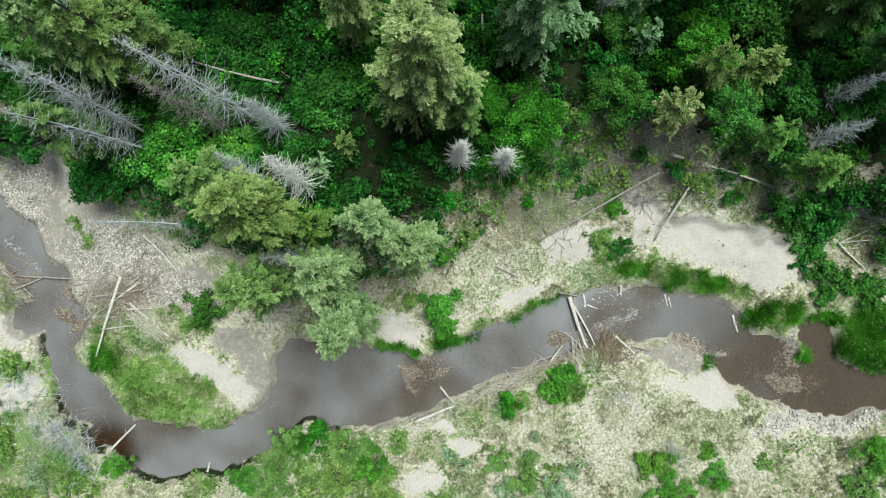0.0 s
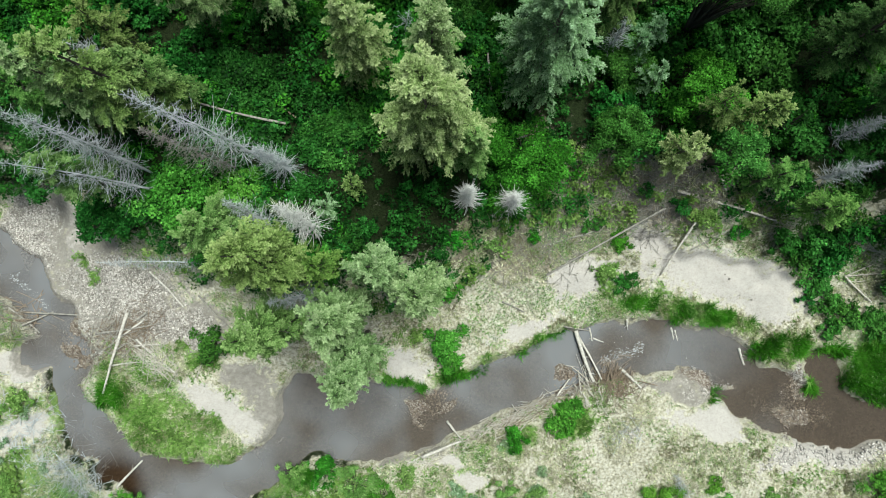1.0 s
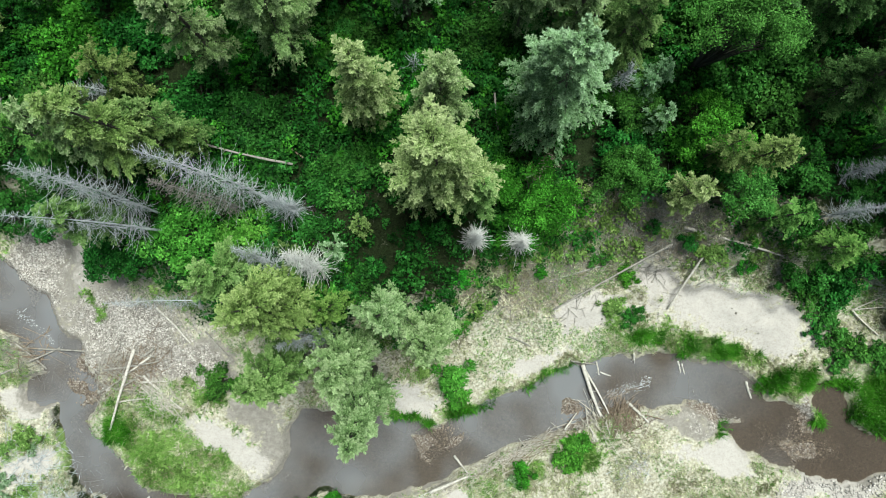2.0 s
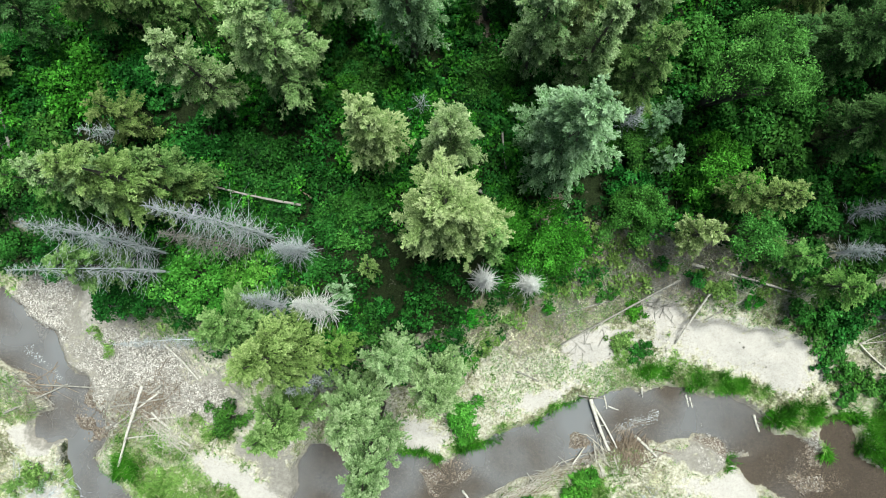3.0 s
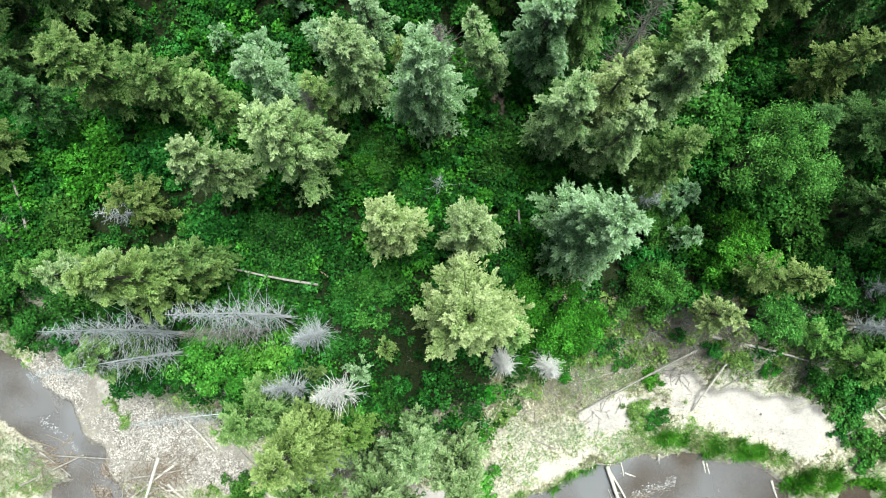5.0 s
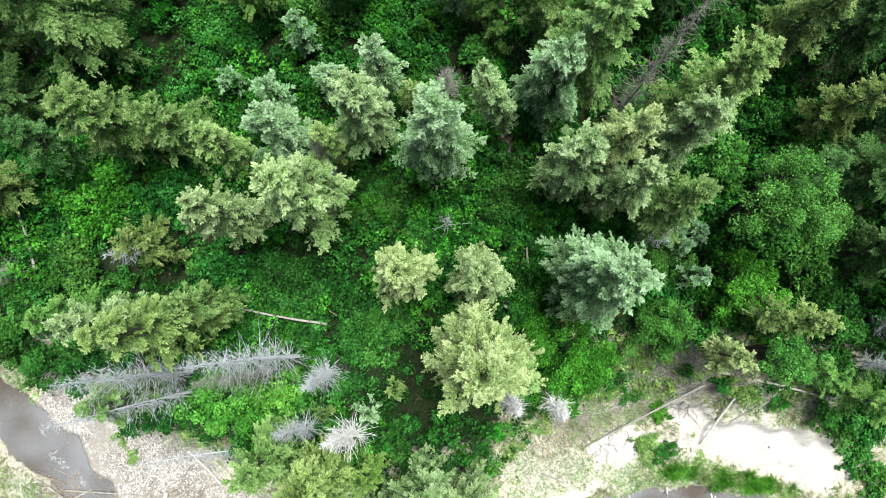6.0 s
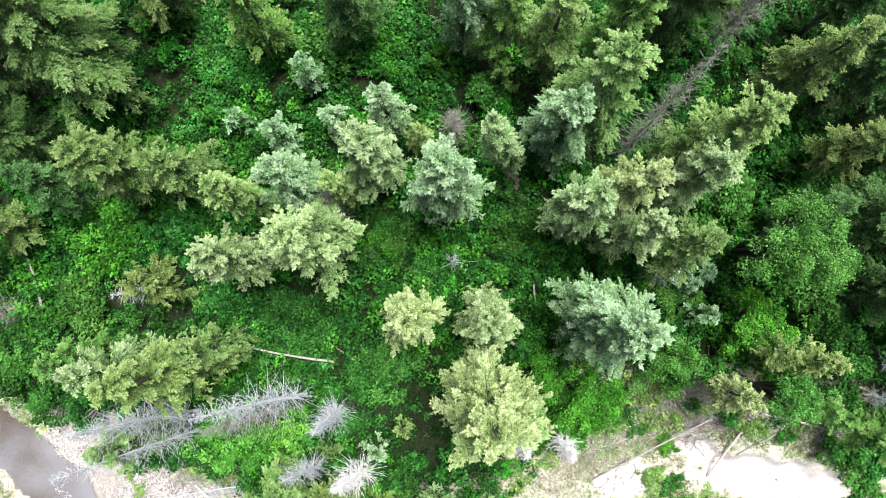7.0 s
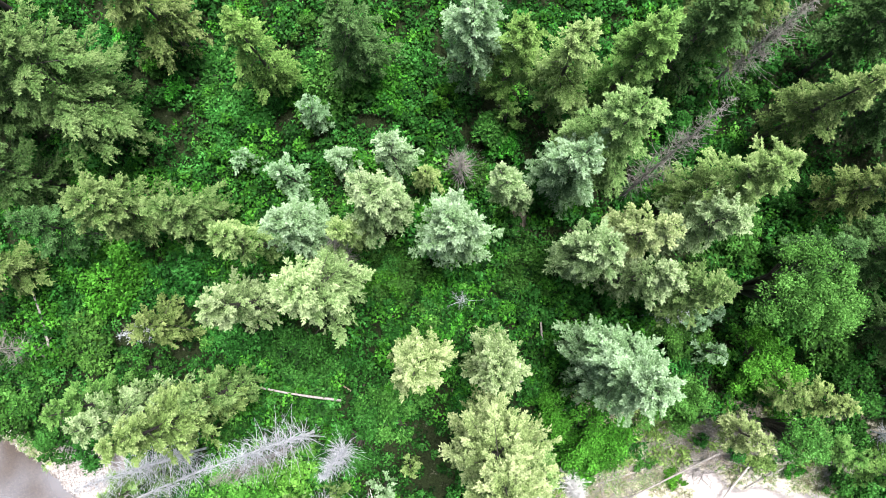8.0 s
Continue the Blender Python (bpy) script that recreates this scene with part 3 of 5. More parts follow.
# ---- leafy bushes and broadleaf trees ----
def bush(x, y, top, reach, leaves, label, seed, z0=None, leaf=0.17, lobes=None, name="bush", category="bush", full=1.0, tall=None):
    r = np.random.default_rng(seed)
    z0 = float(ground_z(x, y)) if z0 is None else z0
    thing = tagged(new(name), label, category)
    thing.location = (x, y, z0)
    height = top - z0
    k = lobes or int(14 + reach * 12)
    a = r.random(k) * 2 * np.pi
    rad = np.sqrt(r.random(k)) * reach * 0.88 * (1 + 0.25 * np.sin(a * 3 + seed) + 0.14 * np.sin(a * 5 + seed))
    size = reach * (0.11 + 0.19 * r.random(k) ** 1.3)
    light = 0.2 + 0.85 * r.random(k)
    cz = np.maximum(0.3 * height, height - size - (rad / reach) ** 2 * min(height * 0.55, reach * 0.8) - 0.55 * reach * r.random(k) ** 1.4)
    centre = np.stack([rad * np.cos(a), rad * np.sin(a), cz], -1)
    n = int(full * 680 * reach ** 2 * (0.22 / leaf) ** 1.5)
    i = r.choice(k, n, p=size ** 2 / (size ** 2).sum())
    way = unit(r.standard_normal((n, 3)) * np.array([1, 1, 0.9]) + np.array([0, 0, 0.55]))
    shell = 0.5 + 0.6 * r.random(n) + 0.5 * (r.random(n) < 0.07)
    p = centre[i] + way * (size[i] * shell)[:, None]
    d = unit(np.cross(way, r.standard_normal((n, 3))) + way * 0.5)
    up = unit(way * 0.6 + np.array([0, 0, 0.7]) + r.standard_normal((n, 3)) * 0.4)
    ln = leaf * (0.55 + 0.95 * r.random(n))
    v, q = darts(p, d, up, ln, ln * 0.7)
    # leaves facing up are paler: light from above put into the colour
    skylit = np.repeat(np.clip(light[i] * (0.35 + 0.65 * np.clip(way[:, 2] * shell, 0, 1)) + 0.4 * r.random(n) - 0.12, 0, 1), 3)
    tagged(part("foliage", mesh_of("foliage", v, q, leaves, skylit), thing), kind="stuff")
    stems = np.stack([np.zeros((k, 3)) + np.array([0, 0, -0.2]), centre * np.array([0.45, 0.45, 0.6]), centre], 1)
    part("stem", mesh_of("stem", *tubes(stems, np.tile([0.05 + 0.012 * height, 0.04, 0.015], (k, 1)), 3), BARK), thing)
    return thing


def gz(x, y):
    return float(ground_z(x, y))


KIND = {"blue": "blue-green", "pale": "pale grey-green", "yellow": "yellow-green", "tan": "tan-tinged", "green": "deep green", "olive": "dull olive-green", "dark": "dark green"}


def plant(rows, seed0):
    for k, (bx, by, tx, ty, top, reach, tint) in enumerate(rows):
        z = gz(bx, by)
        top += 0.09 * (top - z)                    # the leader stands above the crown's broad part
        size = "small" if top - z < 8.5 else "tall"
        conifer((bx, by, z), (tx, ty, top), reach, NEEDLES[tint], f"{size} {KIND[tint]} conifer standing in forest undergrowth", seed0 + k)


# conifers: foot x, y; tip x, y, height; reach of the limbs; tint
plant([(-11.5, 30.4, -11.5, 30.4, 14.8, 1.2, "blue"), (-6.4, 27.1, -6.4, 27.1, 20.2, 1.5, "blue"), (-7.1, 24.2, -7.1, 24.2, 22.2, 2.4, "pale"),
       (-3.2, 22.3, -3.2, 22.3, 25.6, 2.4, "blue"), (1.7, 24.7, -0.9, 24.9, 22.0, 1.3, "pale"), (-11.4, 22.9, -11.4, 22.9, 22.2, 2.1, "blue"),
       (-10.4, 19.6, -10.4, 19.6, 24.2, 2.8, "tan"), (-14.7, 22.4, -14.7, 22.4, 21.2, 1.5, "yellow"), (-9.0, 22.6, -9.1, 22.6, 20.0, 1.2, "yellow"), (-15.1, 18.9, -15.1, 18.9, 21.4, 1.95, "pale"),
       (-21.5, 17.7, -21.5, 17.7, 14.5, 2.1, "olive"), (-21.6, 24.4, -21.9, 24.4, 20.3, 2.8, "olive"), (-18.4, 24.2, -18.6, 24.2, 18.5, 2.4, "olive")], 100)
plant([(-24.2, 31.0, -24.8, 31.6, 23.0, 4.5, "olive"), (3.3, 25.7, 3.3, 25.7, 22.5, 2.3, "blue"), (5.2, 27.1, 5.2, 27.1, 25.2, 2.6, "yellow"),
       (10.8, 24.1, 11.0, 24.3, 25.5, 2.4, "yellow"), (9.6, 22.3, 9.6, 22.3, 24.0, 1.9, "pale"), (6.4, 21.9, 6.4, 21.9, 24.5, 1.7, "tan"),
       (4.1, 21.1, 4.1, 21.1, 23.0, 2.15, "pale"), (6.8, 19.6, 6.8, 19.6, 23.4, 1.6, "pale"), (9.7, 18.9, 9.7, 18.9, 21.5, 2.1, "olive"),
       (5.3, 14.8, 5.3, 14.8, 24.6, 3.3, "blue"), (-5.3, 15.4, -5.3, 15.4, 21.6, 2.1, "tan"), (-1.0, 15.2, -1.0, 15.2, 20.6, 2.15, "pale")], 130)
plant([(-1.3, 10.7, -1.3, 10.7, 24.8, 3.4, "tan"), (1.2, 9.5, 1.2, 9.5, 19.0, 1.5, "yellow"), (-24.0, 13.2, -25.2, 13.2, 17.0, 2.1, "green"),
       (-20.5, 12.9, -22.0, 13.0, 20.5, 2.2, "pale"), (-17.2, 12.9, -19.0, 12.8, 23.2, 2.2, "yellow"), (-16.2, 13.6, -17.4, 13.8, 18.0, 1.7, "olive"),
       (-13.5, 4.9, -13.5, 4.9, 18.3, 2.2, "yellow"), (-10.8, 3.2, -10.9, 3.2, 21.2, 2.6, "yellow"), (-4.4, 2.7, -4.4, 2.7, 18.0, 2.0, "pale"),
       (-1.9, 1.2, -1.9, 1.2, 19.2, 2.1, "pale"), (-6.9, -0.4, -6.9, -0.4, 18.4, 2.5, "pale"), (-6.2, -2.2, -5.7, -3.6, 19.4, 2.2, "pale"), (-11.4, -1.2, -11.4, -1.2, 17.4, 2.3, "yellow")], 160)
plant([(-8.4, 2.8, -8.4, 2.8, 12.4, 1.8, "green"), (14.5, 9.8, 14.5, 9.8, 14.0, 1.6, "tan"), (18.8, 12.0, 18.8, 12.0, 15.2, 1.6, "yellow"),
       (16.6, 12.6, 16.6, 12.6, 14.6, 1.5, "olive"), (20.8, 8.4, 20.8, 8.4, 12.6, 1.6, "green"), (24.4, 6.4, 24.4, 6.4, 11.6, 1.8, "green"),
       (12.0, 16.7, 12.0, 16.7, 12.0, 1.1, "blue"), (13.1, 14.8, 13.1, 14.8, 12.0, 1.1, "blue"), (12.9, 17.6, 12.9, 17.6, 12.4, 1.2, "blue"),
       (-6.3, 8.0, -6.3, 8.0, 10.6, 1.0, "yellow"), (-8.0, 6.6, -8.0, 6.6, 10.2, 1.1, "blue"), (-11.2, 6.6, -11.2, 6.6, 10.0, 1.0, "olive"), (-22.2, 8.2, -22.4, 8.3, 17.0, 1.9, "yellow")], 190)
plant([(17.6, 28.8, 17.8, 29.0, 21.6, 2.1, "olive"), (20.6, 24.3, 20.9, 24.4, 19.0, 1.9, "olive"), (21.8, 20.6, 22.2, 20.6, 21.0, 2.6, "dark"),
       (23.5, 16.0, 24.0, 16.0, 20.5, 2.5, "dark"), (27.5, 13.0, 27.8, 13.0, 19.0, 2.4, "dark"), (6.5, 30.7, 6.5, 30.9, 24.5, 2.2, "green"),
       (3.2, 31.0, 3.2, 31.2, 22.5, 2.3, "yellow"), (-1.8, 33.0, -1.8, 33.2, 21.8, 2.3, "blue"), (-8.5, 33.4, -8.6, 33.8, 20.5, 2.5, "dark"),
       (-14.0, 33.0, -14.2, 33.4, 19.5, 2.3, "green"), (10.5, 32.5, 10.6, 33.0, 23.0, 2.5, "dark"), (-29.0, 27.0, -29.5, 27.2, 18.0, 2.6, "dark"), (-26.6, 23.6, -27.0, 23.8, 17.0, 1.9, "dark"), (-29.5, 30.8, -30.0, 31.2, 19.0, 2.4, "dark")], 220)

plant([(-13.2, 26.6, -13.2, 26.6, 14.5, 1.6, "blue"), (-9.8, 27.4, -9.8, 27.4, 14.0, 1.5, "blue"), (-16.2, 27.8, -16.2, 28.0, 12.5, 1.2, "blue"),
       (0.5, 30.0, 0.5, 30.2, 13.0, 1.3, "green"), (0.6, 32.2, 0.7, 32.6, 20.0, 2.0, "green"), (-4.6, 26.2, -4.6, 26.2, 15.0, 1.0, "yellow"), (13.0, 34.5, 13.2, 35.0, 23.0, 2.6, "olive"),
       (20.5, 33.0, 21.0, 33.5, 22.0, 2.7, "dark"), (25.0, 28.0, 25.5, 28.2, 21.0, 2.6, "dark"), (-20.0, 35.5, -20.3, 36.2, 21.0, 2.8, "olive"),
       (-31.5, 34.0, -32.0, 34.5, 22.0, 3.0, "olive"), (-30.5, 21.5, -31.0, 21.6, 16.0, 2.2, "olive"), (28.5, 21.5, 29.0, 21.6, 21.0, 2.6, "dark")], 250)

# dark conifers added at the eastern edge, some out of view, to shade it
plant([(27.0, 17.4, 27.2, 17.4, 20.5, 2.4, "dark"), (31.0, 18.8, 31.2, 18.8, 21.0, 2.5, "dark"), (25.6, 21.6, 25.8, 21.8, 21.5, 2.3, "dark"), (31.5, 13.6, 31.7, 13.6, 18.5, 2.3, "dark"),
       (24.2, 24.8, 24.4, 25.0, 20.0, 2.2, "dark"), (21.5, 29.0, 21.8, 29.4, 21.5, 2.4, "dark"), (29.4, 9.6, 29.6, 9.6, 16.0, 2.0, "dark"), (18.6, 20.8, 18.8, 20.9, 17.0, 1.8, "dark")], 270)


def wild_wood():
    """The forest goes on past the part that the flight crosses."""
    r = np.random.default_rng(12)
    spots = []
    while len(spots) < 26:
        x, y = r.uniform(-44, 44), r.uniform(16, 54)
        if (y < 38 and abs(x) < 31) or any(math.hypot(x - a, y - b) < 5 for a, b in spots):
            continue
        if up_terrace(np.array(x), np.array(y)) > 5:
            spots.append((x, y))
    for k, (x, y) in enumerate(spots):
        z = gz(x, y)
        conifer((x, y, z), (x, y, z + r.uniform(11, 17)), r.uniform(2.0, 2.8), NEEDLES[("olive", "green", "blue", "yellow")[k % 4]],
                f"tall {KIND[('olive', 'green', 'blue', 'yellow')[k % 4]]} conifer deep in the forest", 400 + k, full=0.35)


wild_wood()

# bare dead trees
for k, (bx, by, tx, ty, top, reach, tone, full) in enumerate([
        (-2.5, 27.0, -2.5, 27.1, 15.2, 1.6, "brown", 1.6), (8.2, 25.0, 9.8, 27.7, 24.6, 1.4, "brown", 1.0), (-12.5, 10.0, -15.8, 11.0, 22.0, 1.8, "grey", 1.3),
        (-20.0, 9.1, -21.9, 10.3, 22.0, 1.9, "grey", 1.3), (-19.6, 7.9, -23.0, 8.0, 21.0, 1.5, "grey", 0.9), (-14.0, 9.2, -16.0, 9.8, 19.5, 1.5, "brown", 1.3), (-10.5, 9.1, -10.8, 9.2, 17.0, 1.3, "grey", 2.3), (-8.8, 1.0, -10.8, 0.6, 13.4, 1.3, "grey", 1.5),
        (-11.7, 5.2, -12.7, 6.4, 16.0, 1.4, "grey", 1.6), (-8.6, 5.0, -9.7, 6.1, 17.0, 1.5, "white", 1.7), (1.1, 7.1, 1.1, 7.15, 15.2, 1.0, "white", 3.4),
        (4.1, 7.2, 3.8, 6.7, 14.6, 1.15, "white", 4.5), (25.2, 8.6, 25.4, 8.7, 14.0, 0.95, "grey", 1.8), (25.6, 11.2, 25.9, 11.3, 14.6, 0.95, "grey", 1.8)]):
    z = gz(bx, by)
    dead_tree((bx, by, z), (tx, ty, top), reach, "bare silver-grey dead conifer with brittle twigs" if tone == "grey" else "small whitened dead conifer thick with twigs" if tone == "white" else "dead conifer with weathered brown-grey twigs",
              300 + k, {"grey": DEADWOOD, "white": WHITE_DEADWOOD, "brown": DARK_DEADWOOD}[tone], full, thick=1.6 if tone == "white" else 1.0)
for k, (bx, by, tx, ty, top, reach, tone, full) in enumerate([
        (14.6, 32.6, 15.2, 33.2, 22.5, 1.7, "brown", 1.6), (-2.9, 18.2, -2.6, 18.7, 11.2, 1.2, "grey", 0.6), (-31.0, 16.0, -33.5, 16.5, 14.0, 1.6, "brown", 1.5), (-17.2, 3.0, -23.6, 3.1, 8.0, 0.7, "grey", 2.0),
        (-23.0, 17.2, -24.5, 17.0, 11.0, 1.1, "grey", 1.5), (10.4, 17.0, 10.8, 17.6, 13.5, 1.2, "grey", 1.2), (-10.2, 21.2, -9.4, 22.3, 20.5, 1.3, "brown", 1.2)]):
    z = gz(bx, by)
    dead_tree((bx, by, z), (tx, ty, top), reach, "bare silver-grey dead conifer with brittle twigs" if tone == "grey" else "small whitened dead conifer thick with twigs" if tone == "white" else "dead conifer with weathered brown-grey twigs",
              340 + k, {"grey": DEADWOOD, "white": WHITE_DEADWOOD, "brown": DARK_DEADWOOD}[tone], full)

# a broad-leaved tree and the larger bushes: x, y, top, reach, tint
bush(16.0, 18.7, 20.8, 2.6, LEAVES["tree"], "broad green leafy tree with a spreading crown", 500, leaf=0.115, name="broadleaf_tree", category="broadleaf tree", lobes=60, full=1.5)
bush(17.5, 9.7, 14.6, 1.7, LEAVES["tree"], "small broad-leaved tree with fresh green leaves", 501, leaf=0.125, name="broadleaf_tree", category="broadleaf tree")
for k, (x, y, top, reach, tint) in enumerate([
        (5.0, 9.5, 12.6, 3.0, "bright"), (11.2, 11.6, 10.8, 2.2, "leafy"), (16.2, 13.9, 13.2, 2.2, "bright"), (-17.8, 7.4, 10.4, 2.4, "lime"), (-13.9, 7.4, 9.9, 1.9, "lime"),
        (-0.3, -2.9, 3.2, 1.5, "lime"), (0.2, -4.4, 2.2, 0.9, "lime"), (4.9, -10.4, 2.0, 1.0, "bright"), (8.4, -9.0, 2.0, 1.3, "lime"), (9.4, -8.1, 1.7, 0.9, "lime"), (-9.6, 9.6, 9.4, 2.2, "dark"), (-7.4, 11.4, 9.4, 2.2, "cool"),
        (-24.6, 6.4, 7.4, 1.8, "dark"), (-28.0, 9.4, 8.0, 2.0, "dark"), (-6.7, 20.3, 9.8, 2.4, "dark"), (1.8, 20.8, 9.6, 2.4, "dark"), (-13.4, 15.6, 9.8, 2.6, "dark"), (12.2, 16.2, 10.6, 2.2, "cool")]):
    bush(x, y, top, reach, LEAVES[tint], {"bright": "bright green leafy bush", "lime": "lime-green leafy bush", "cool": "cool green leafy bush", "dark": "dark green leafy bush", "leafy": "mid-green leafy bush"}[tint] + (" on the stream bank" if y < 0 else " in the forest undergrowth"), 510 + k, full=1.6 if top > 10.5 else 1.3, leaf=0.13 if tint == "bright" or top > 10.5 else 0.19)
for k, (x, y, top, reach, tint) in enumerate([
        (-31.4, 9.6, 7.0, 1.9, "dark"), (-34.0, 11.6, 8.0, 2.2, "dark"), (-32.4, 13.6, 9.0, 2.2, "cool"), (-27.2, 11.6, 9.0, 2.0, "dark"), (22.5, 12.0, 10.6, 2.2, "dark"), (25.6, 3.0, 3.6, 1.2, "leafy"), (27.4, 1.6, 2.6, 1.3, "leafy"), (26.6, 4.4, 5.0, 1.5, "leafy"), (28.2, 3.2, 3.8, 1.4, "leafy"), (29.0, 5.0, 5.6, 1.6, "dark"), (24.4, 4.4, 4.6, 1.1, "leafy"), (23.3, 8.4, 8.4, 1.7, "dark"), (27.4, 7.2, 8.4, 2.0, "dark"), (32.4, 5.0, 6.8, 2.0, "dark"), (33.4, 1.6, 3.8, 1.6, "dark"), (28.4, 0.0, 2.2, 1.1, "leafy"), (30.0, -1.0, 1.9, 1.3, "cool"), (32.0, -1.6, 2.2, 1.5, "cool"), (28.9, -2.2, 1.7, 1.0, "cool"), (-11.8, -12.9, 2.0, 1.2, "meadow"), (-9.4, -12.6, 2.2, 1.3, "bright"), (-7.2, -13.5, 2.4, 1.5, "meadow"), (-32.6, -7.2, 1.8, 1.0, "meadow"), (-33.6, -13.8, 2.0, 1.3, "meadow"), (-30.6, -15.8, 1.9, 1.1, "grey"), (-28.2, -16.6, 1.8, 1.0, "meadow"), (-34.2, -10.4, 1.8, 0.9, "grey"), (-7.8, -15.9, 2.4, 1.7, "meadow"), (-5.2, -14.7, 2.4, 1.5, "lime"), (-4.6, -17.0, 2.4, 1.6, "meadow"),
        (-12.8, -15.8, 2.2, 1.5, "meadow"), (-15.0, -15.8, 1.8, 1.1, "lime"), (-3.4, -13.0, 1.6, 0.9, "meadow"), (15.6, -14.6, 2.4, 1.5, "lime"), (16.7, -16.6, 2.4, 1.7, "lime"), (19.6, -13.6, 1.9, 0.8, "lime"), (20.4, -15.6, 2.0, 1.2, "lime"),
        (24.0, -14.6, 1.6, 0.8, "meadow"), (32.2, -14.0, 2.6, 1.7, "lime"), (31.2, -16.4, 2.6, 1.6, "meadow"), (4.2, -14.2, 2.0, 1.1, "meadow"), (6.4, -15.4, 2.4, 1.5, "meadow"), (8.2, -16.4, 2.2, 1.2, "grey"), (4.6, -16.4, 2.2, 1.0, "grey"), (9.6, -14.9, 1.9, 0.9, "grey"), (-17.6, -3.0, 3.4, 1.5, "cool"), (-24.6, -14.6, 2.4, 1.2, "lime")]):
    bush(x, y, top, reach, LEAVES[tint], {"bright": "bright green leafy bush", "lime": "lime-green leafy bush", "cool": "cool green leafy bush", "dark": "dark green leafy bush", "leafy": "mid-green leafy bush", "grey": "silvery grey-green bush", "meadow": "pale green leafy bush"}[tint] + (" on the dry meadow" if y < -8 else " beside the stream bank"), 540 + k, leaf=0.11 if y < -8 else 0.19)
for k, (x, y, top, reach, tint) in enumerate([
        (-7.2, 33.6, 10.6, 2.5, "bright"), (-17.0, 31.0, 10.2, 2.3, "leafy"), (-17.9, 34.0, 10.4, 2.2, "cool"), (-11.0, 32.6, 11.8, 2.3, "cool"), (-0.6, 29.4, 11.5, 1.3, "cool"),
        (2.0, 25.8, 10.2, 1.6, "dark"), (15.0, 22.5, 11.0, 2.4, "leafy"), (18.4, 17.4, 11.4, 2.2, "leafy"), (20.4, 15.4, 11.6, 2.2, "dark"), (-25.6, 20.6, 10.4, 2.6, "bright"),
        (-27.6, 16.4, 10.0, 2.2, "cool"), (-21.0, 20.8, 10.4, 2.2, "dark"), (-17.0, 16.6, 10.0, 2.2, "dark"), (-12.0, 12.6, 9.2, 1.9, "dark"), (-3.4, 18.4, 9.4, 2.0, "bright"), (21.0, 17.8, 12.0, 2.2, "dark")]):
    bush(x, y, top, reach, LEAVES[tint], {"bright": "bright green leafy bush", "lime": "lime-green leafy bush", "cool": "cool green leafy bush", "dark": "dark green leafy bush", "leafy": "mid-green leafy bush"}[tint] + " in the forest undergrowth", 590 + k, full=1.2, leaf=0.22)


def thicket():
    """Low shrubs of the slope, the meadow and the forest floor."""
    r = np.random.default_rng(88)
    word = {"bright": "bright green", "lime": "lime-green", "cool": "cool green", "dark": "dark green", "grey": "silvery grey-green", "leafy": "mid-green", "meadow": "pale green"}
    slope = [(12.9, 4.6), (18.5, 6.4), (14.0, 8.2), (6.2, 5.2), (8.7, 6.2), (10.7, 6.0), (4.6, 6.2), (2.9, 4.4), (16.4, 7.2), (0.2, 4.6), (11.8, 2.2), (13.2, 1.6), (21.4, 5.6), (-2.4, -2.4), (26.8, 0.4)]
    for k, (x, y) in enumerate(slope):
        tint = ("bright", "meadow", "leafy")[k % 3]
        bush(x, y, gz(x, y) + r.uniform(0.5, 1.0), r.uniform(0.6, 1.05), LEAVES[tint], f"low {word[tint]} shrub on the slope above the stream", 700 + k, leaf=0.13)
    made = 0
    while made < 22:
        x, y = r.uniform(-35, 12), r.uniform(-19, -8)
        if from_stream(np.array([x]), np.array([y]))[0] < 0.9 or blobs(np.array([x]), np.array([y]), SAND + GREEN[:3])[0] > 0.4:
            continue
        tint = ("meadow", "grey", "grey", "meadow", "grey")[made % 5]
        bush(x, y, gz(x, y) + r.uniform(0.3, 0.7), r.uniform(0.4, 0.85), LEAVES[tint], f"low {word[tint]} shrub on the dry meadow", 720 + made, leaf=0.10)
        made += 1
    made = 0
    while made < 100:
        x, y = r.uniform(-32, 32), r.uniform(3, 38)
        if forest(np.array([x]), np.array([y]))[0] < 0.8:
            continue
        tint = ("dark", "cool", "leafy", "dark", "bright", "leafy")[made % 6]
        bush(x, y, gz(x, y) + r.uniform(1.0, 2.4), r.uniform(0.7, 1.5), LEAVES[tint], f"{word[tint]} leafy shrub in the forest undergrowth", 780 + made, leaf=0.15)
        made += 1


thicket()


# ---- undergrowth, grass and gravel, past counting ----
def scatter(n, box, keep, seed):
    """Random places in a box, kept with the chance that keep(x, y) gives."""
    r = np.random.default_rng(seed)
    x, y = r.uniform(box[0], box[1], n), r.uniform(box[2], box[3], n)
    ok = r.random(n) < keep(x, y)
    return x[ok], y[ok], r


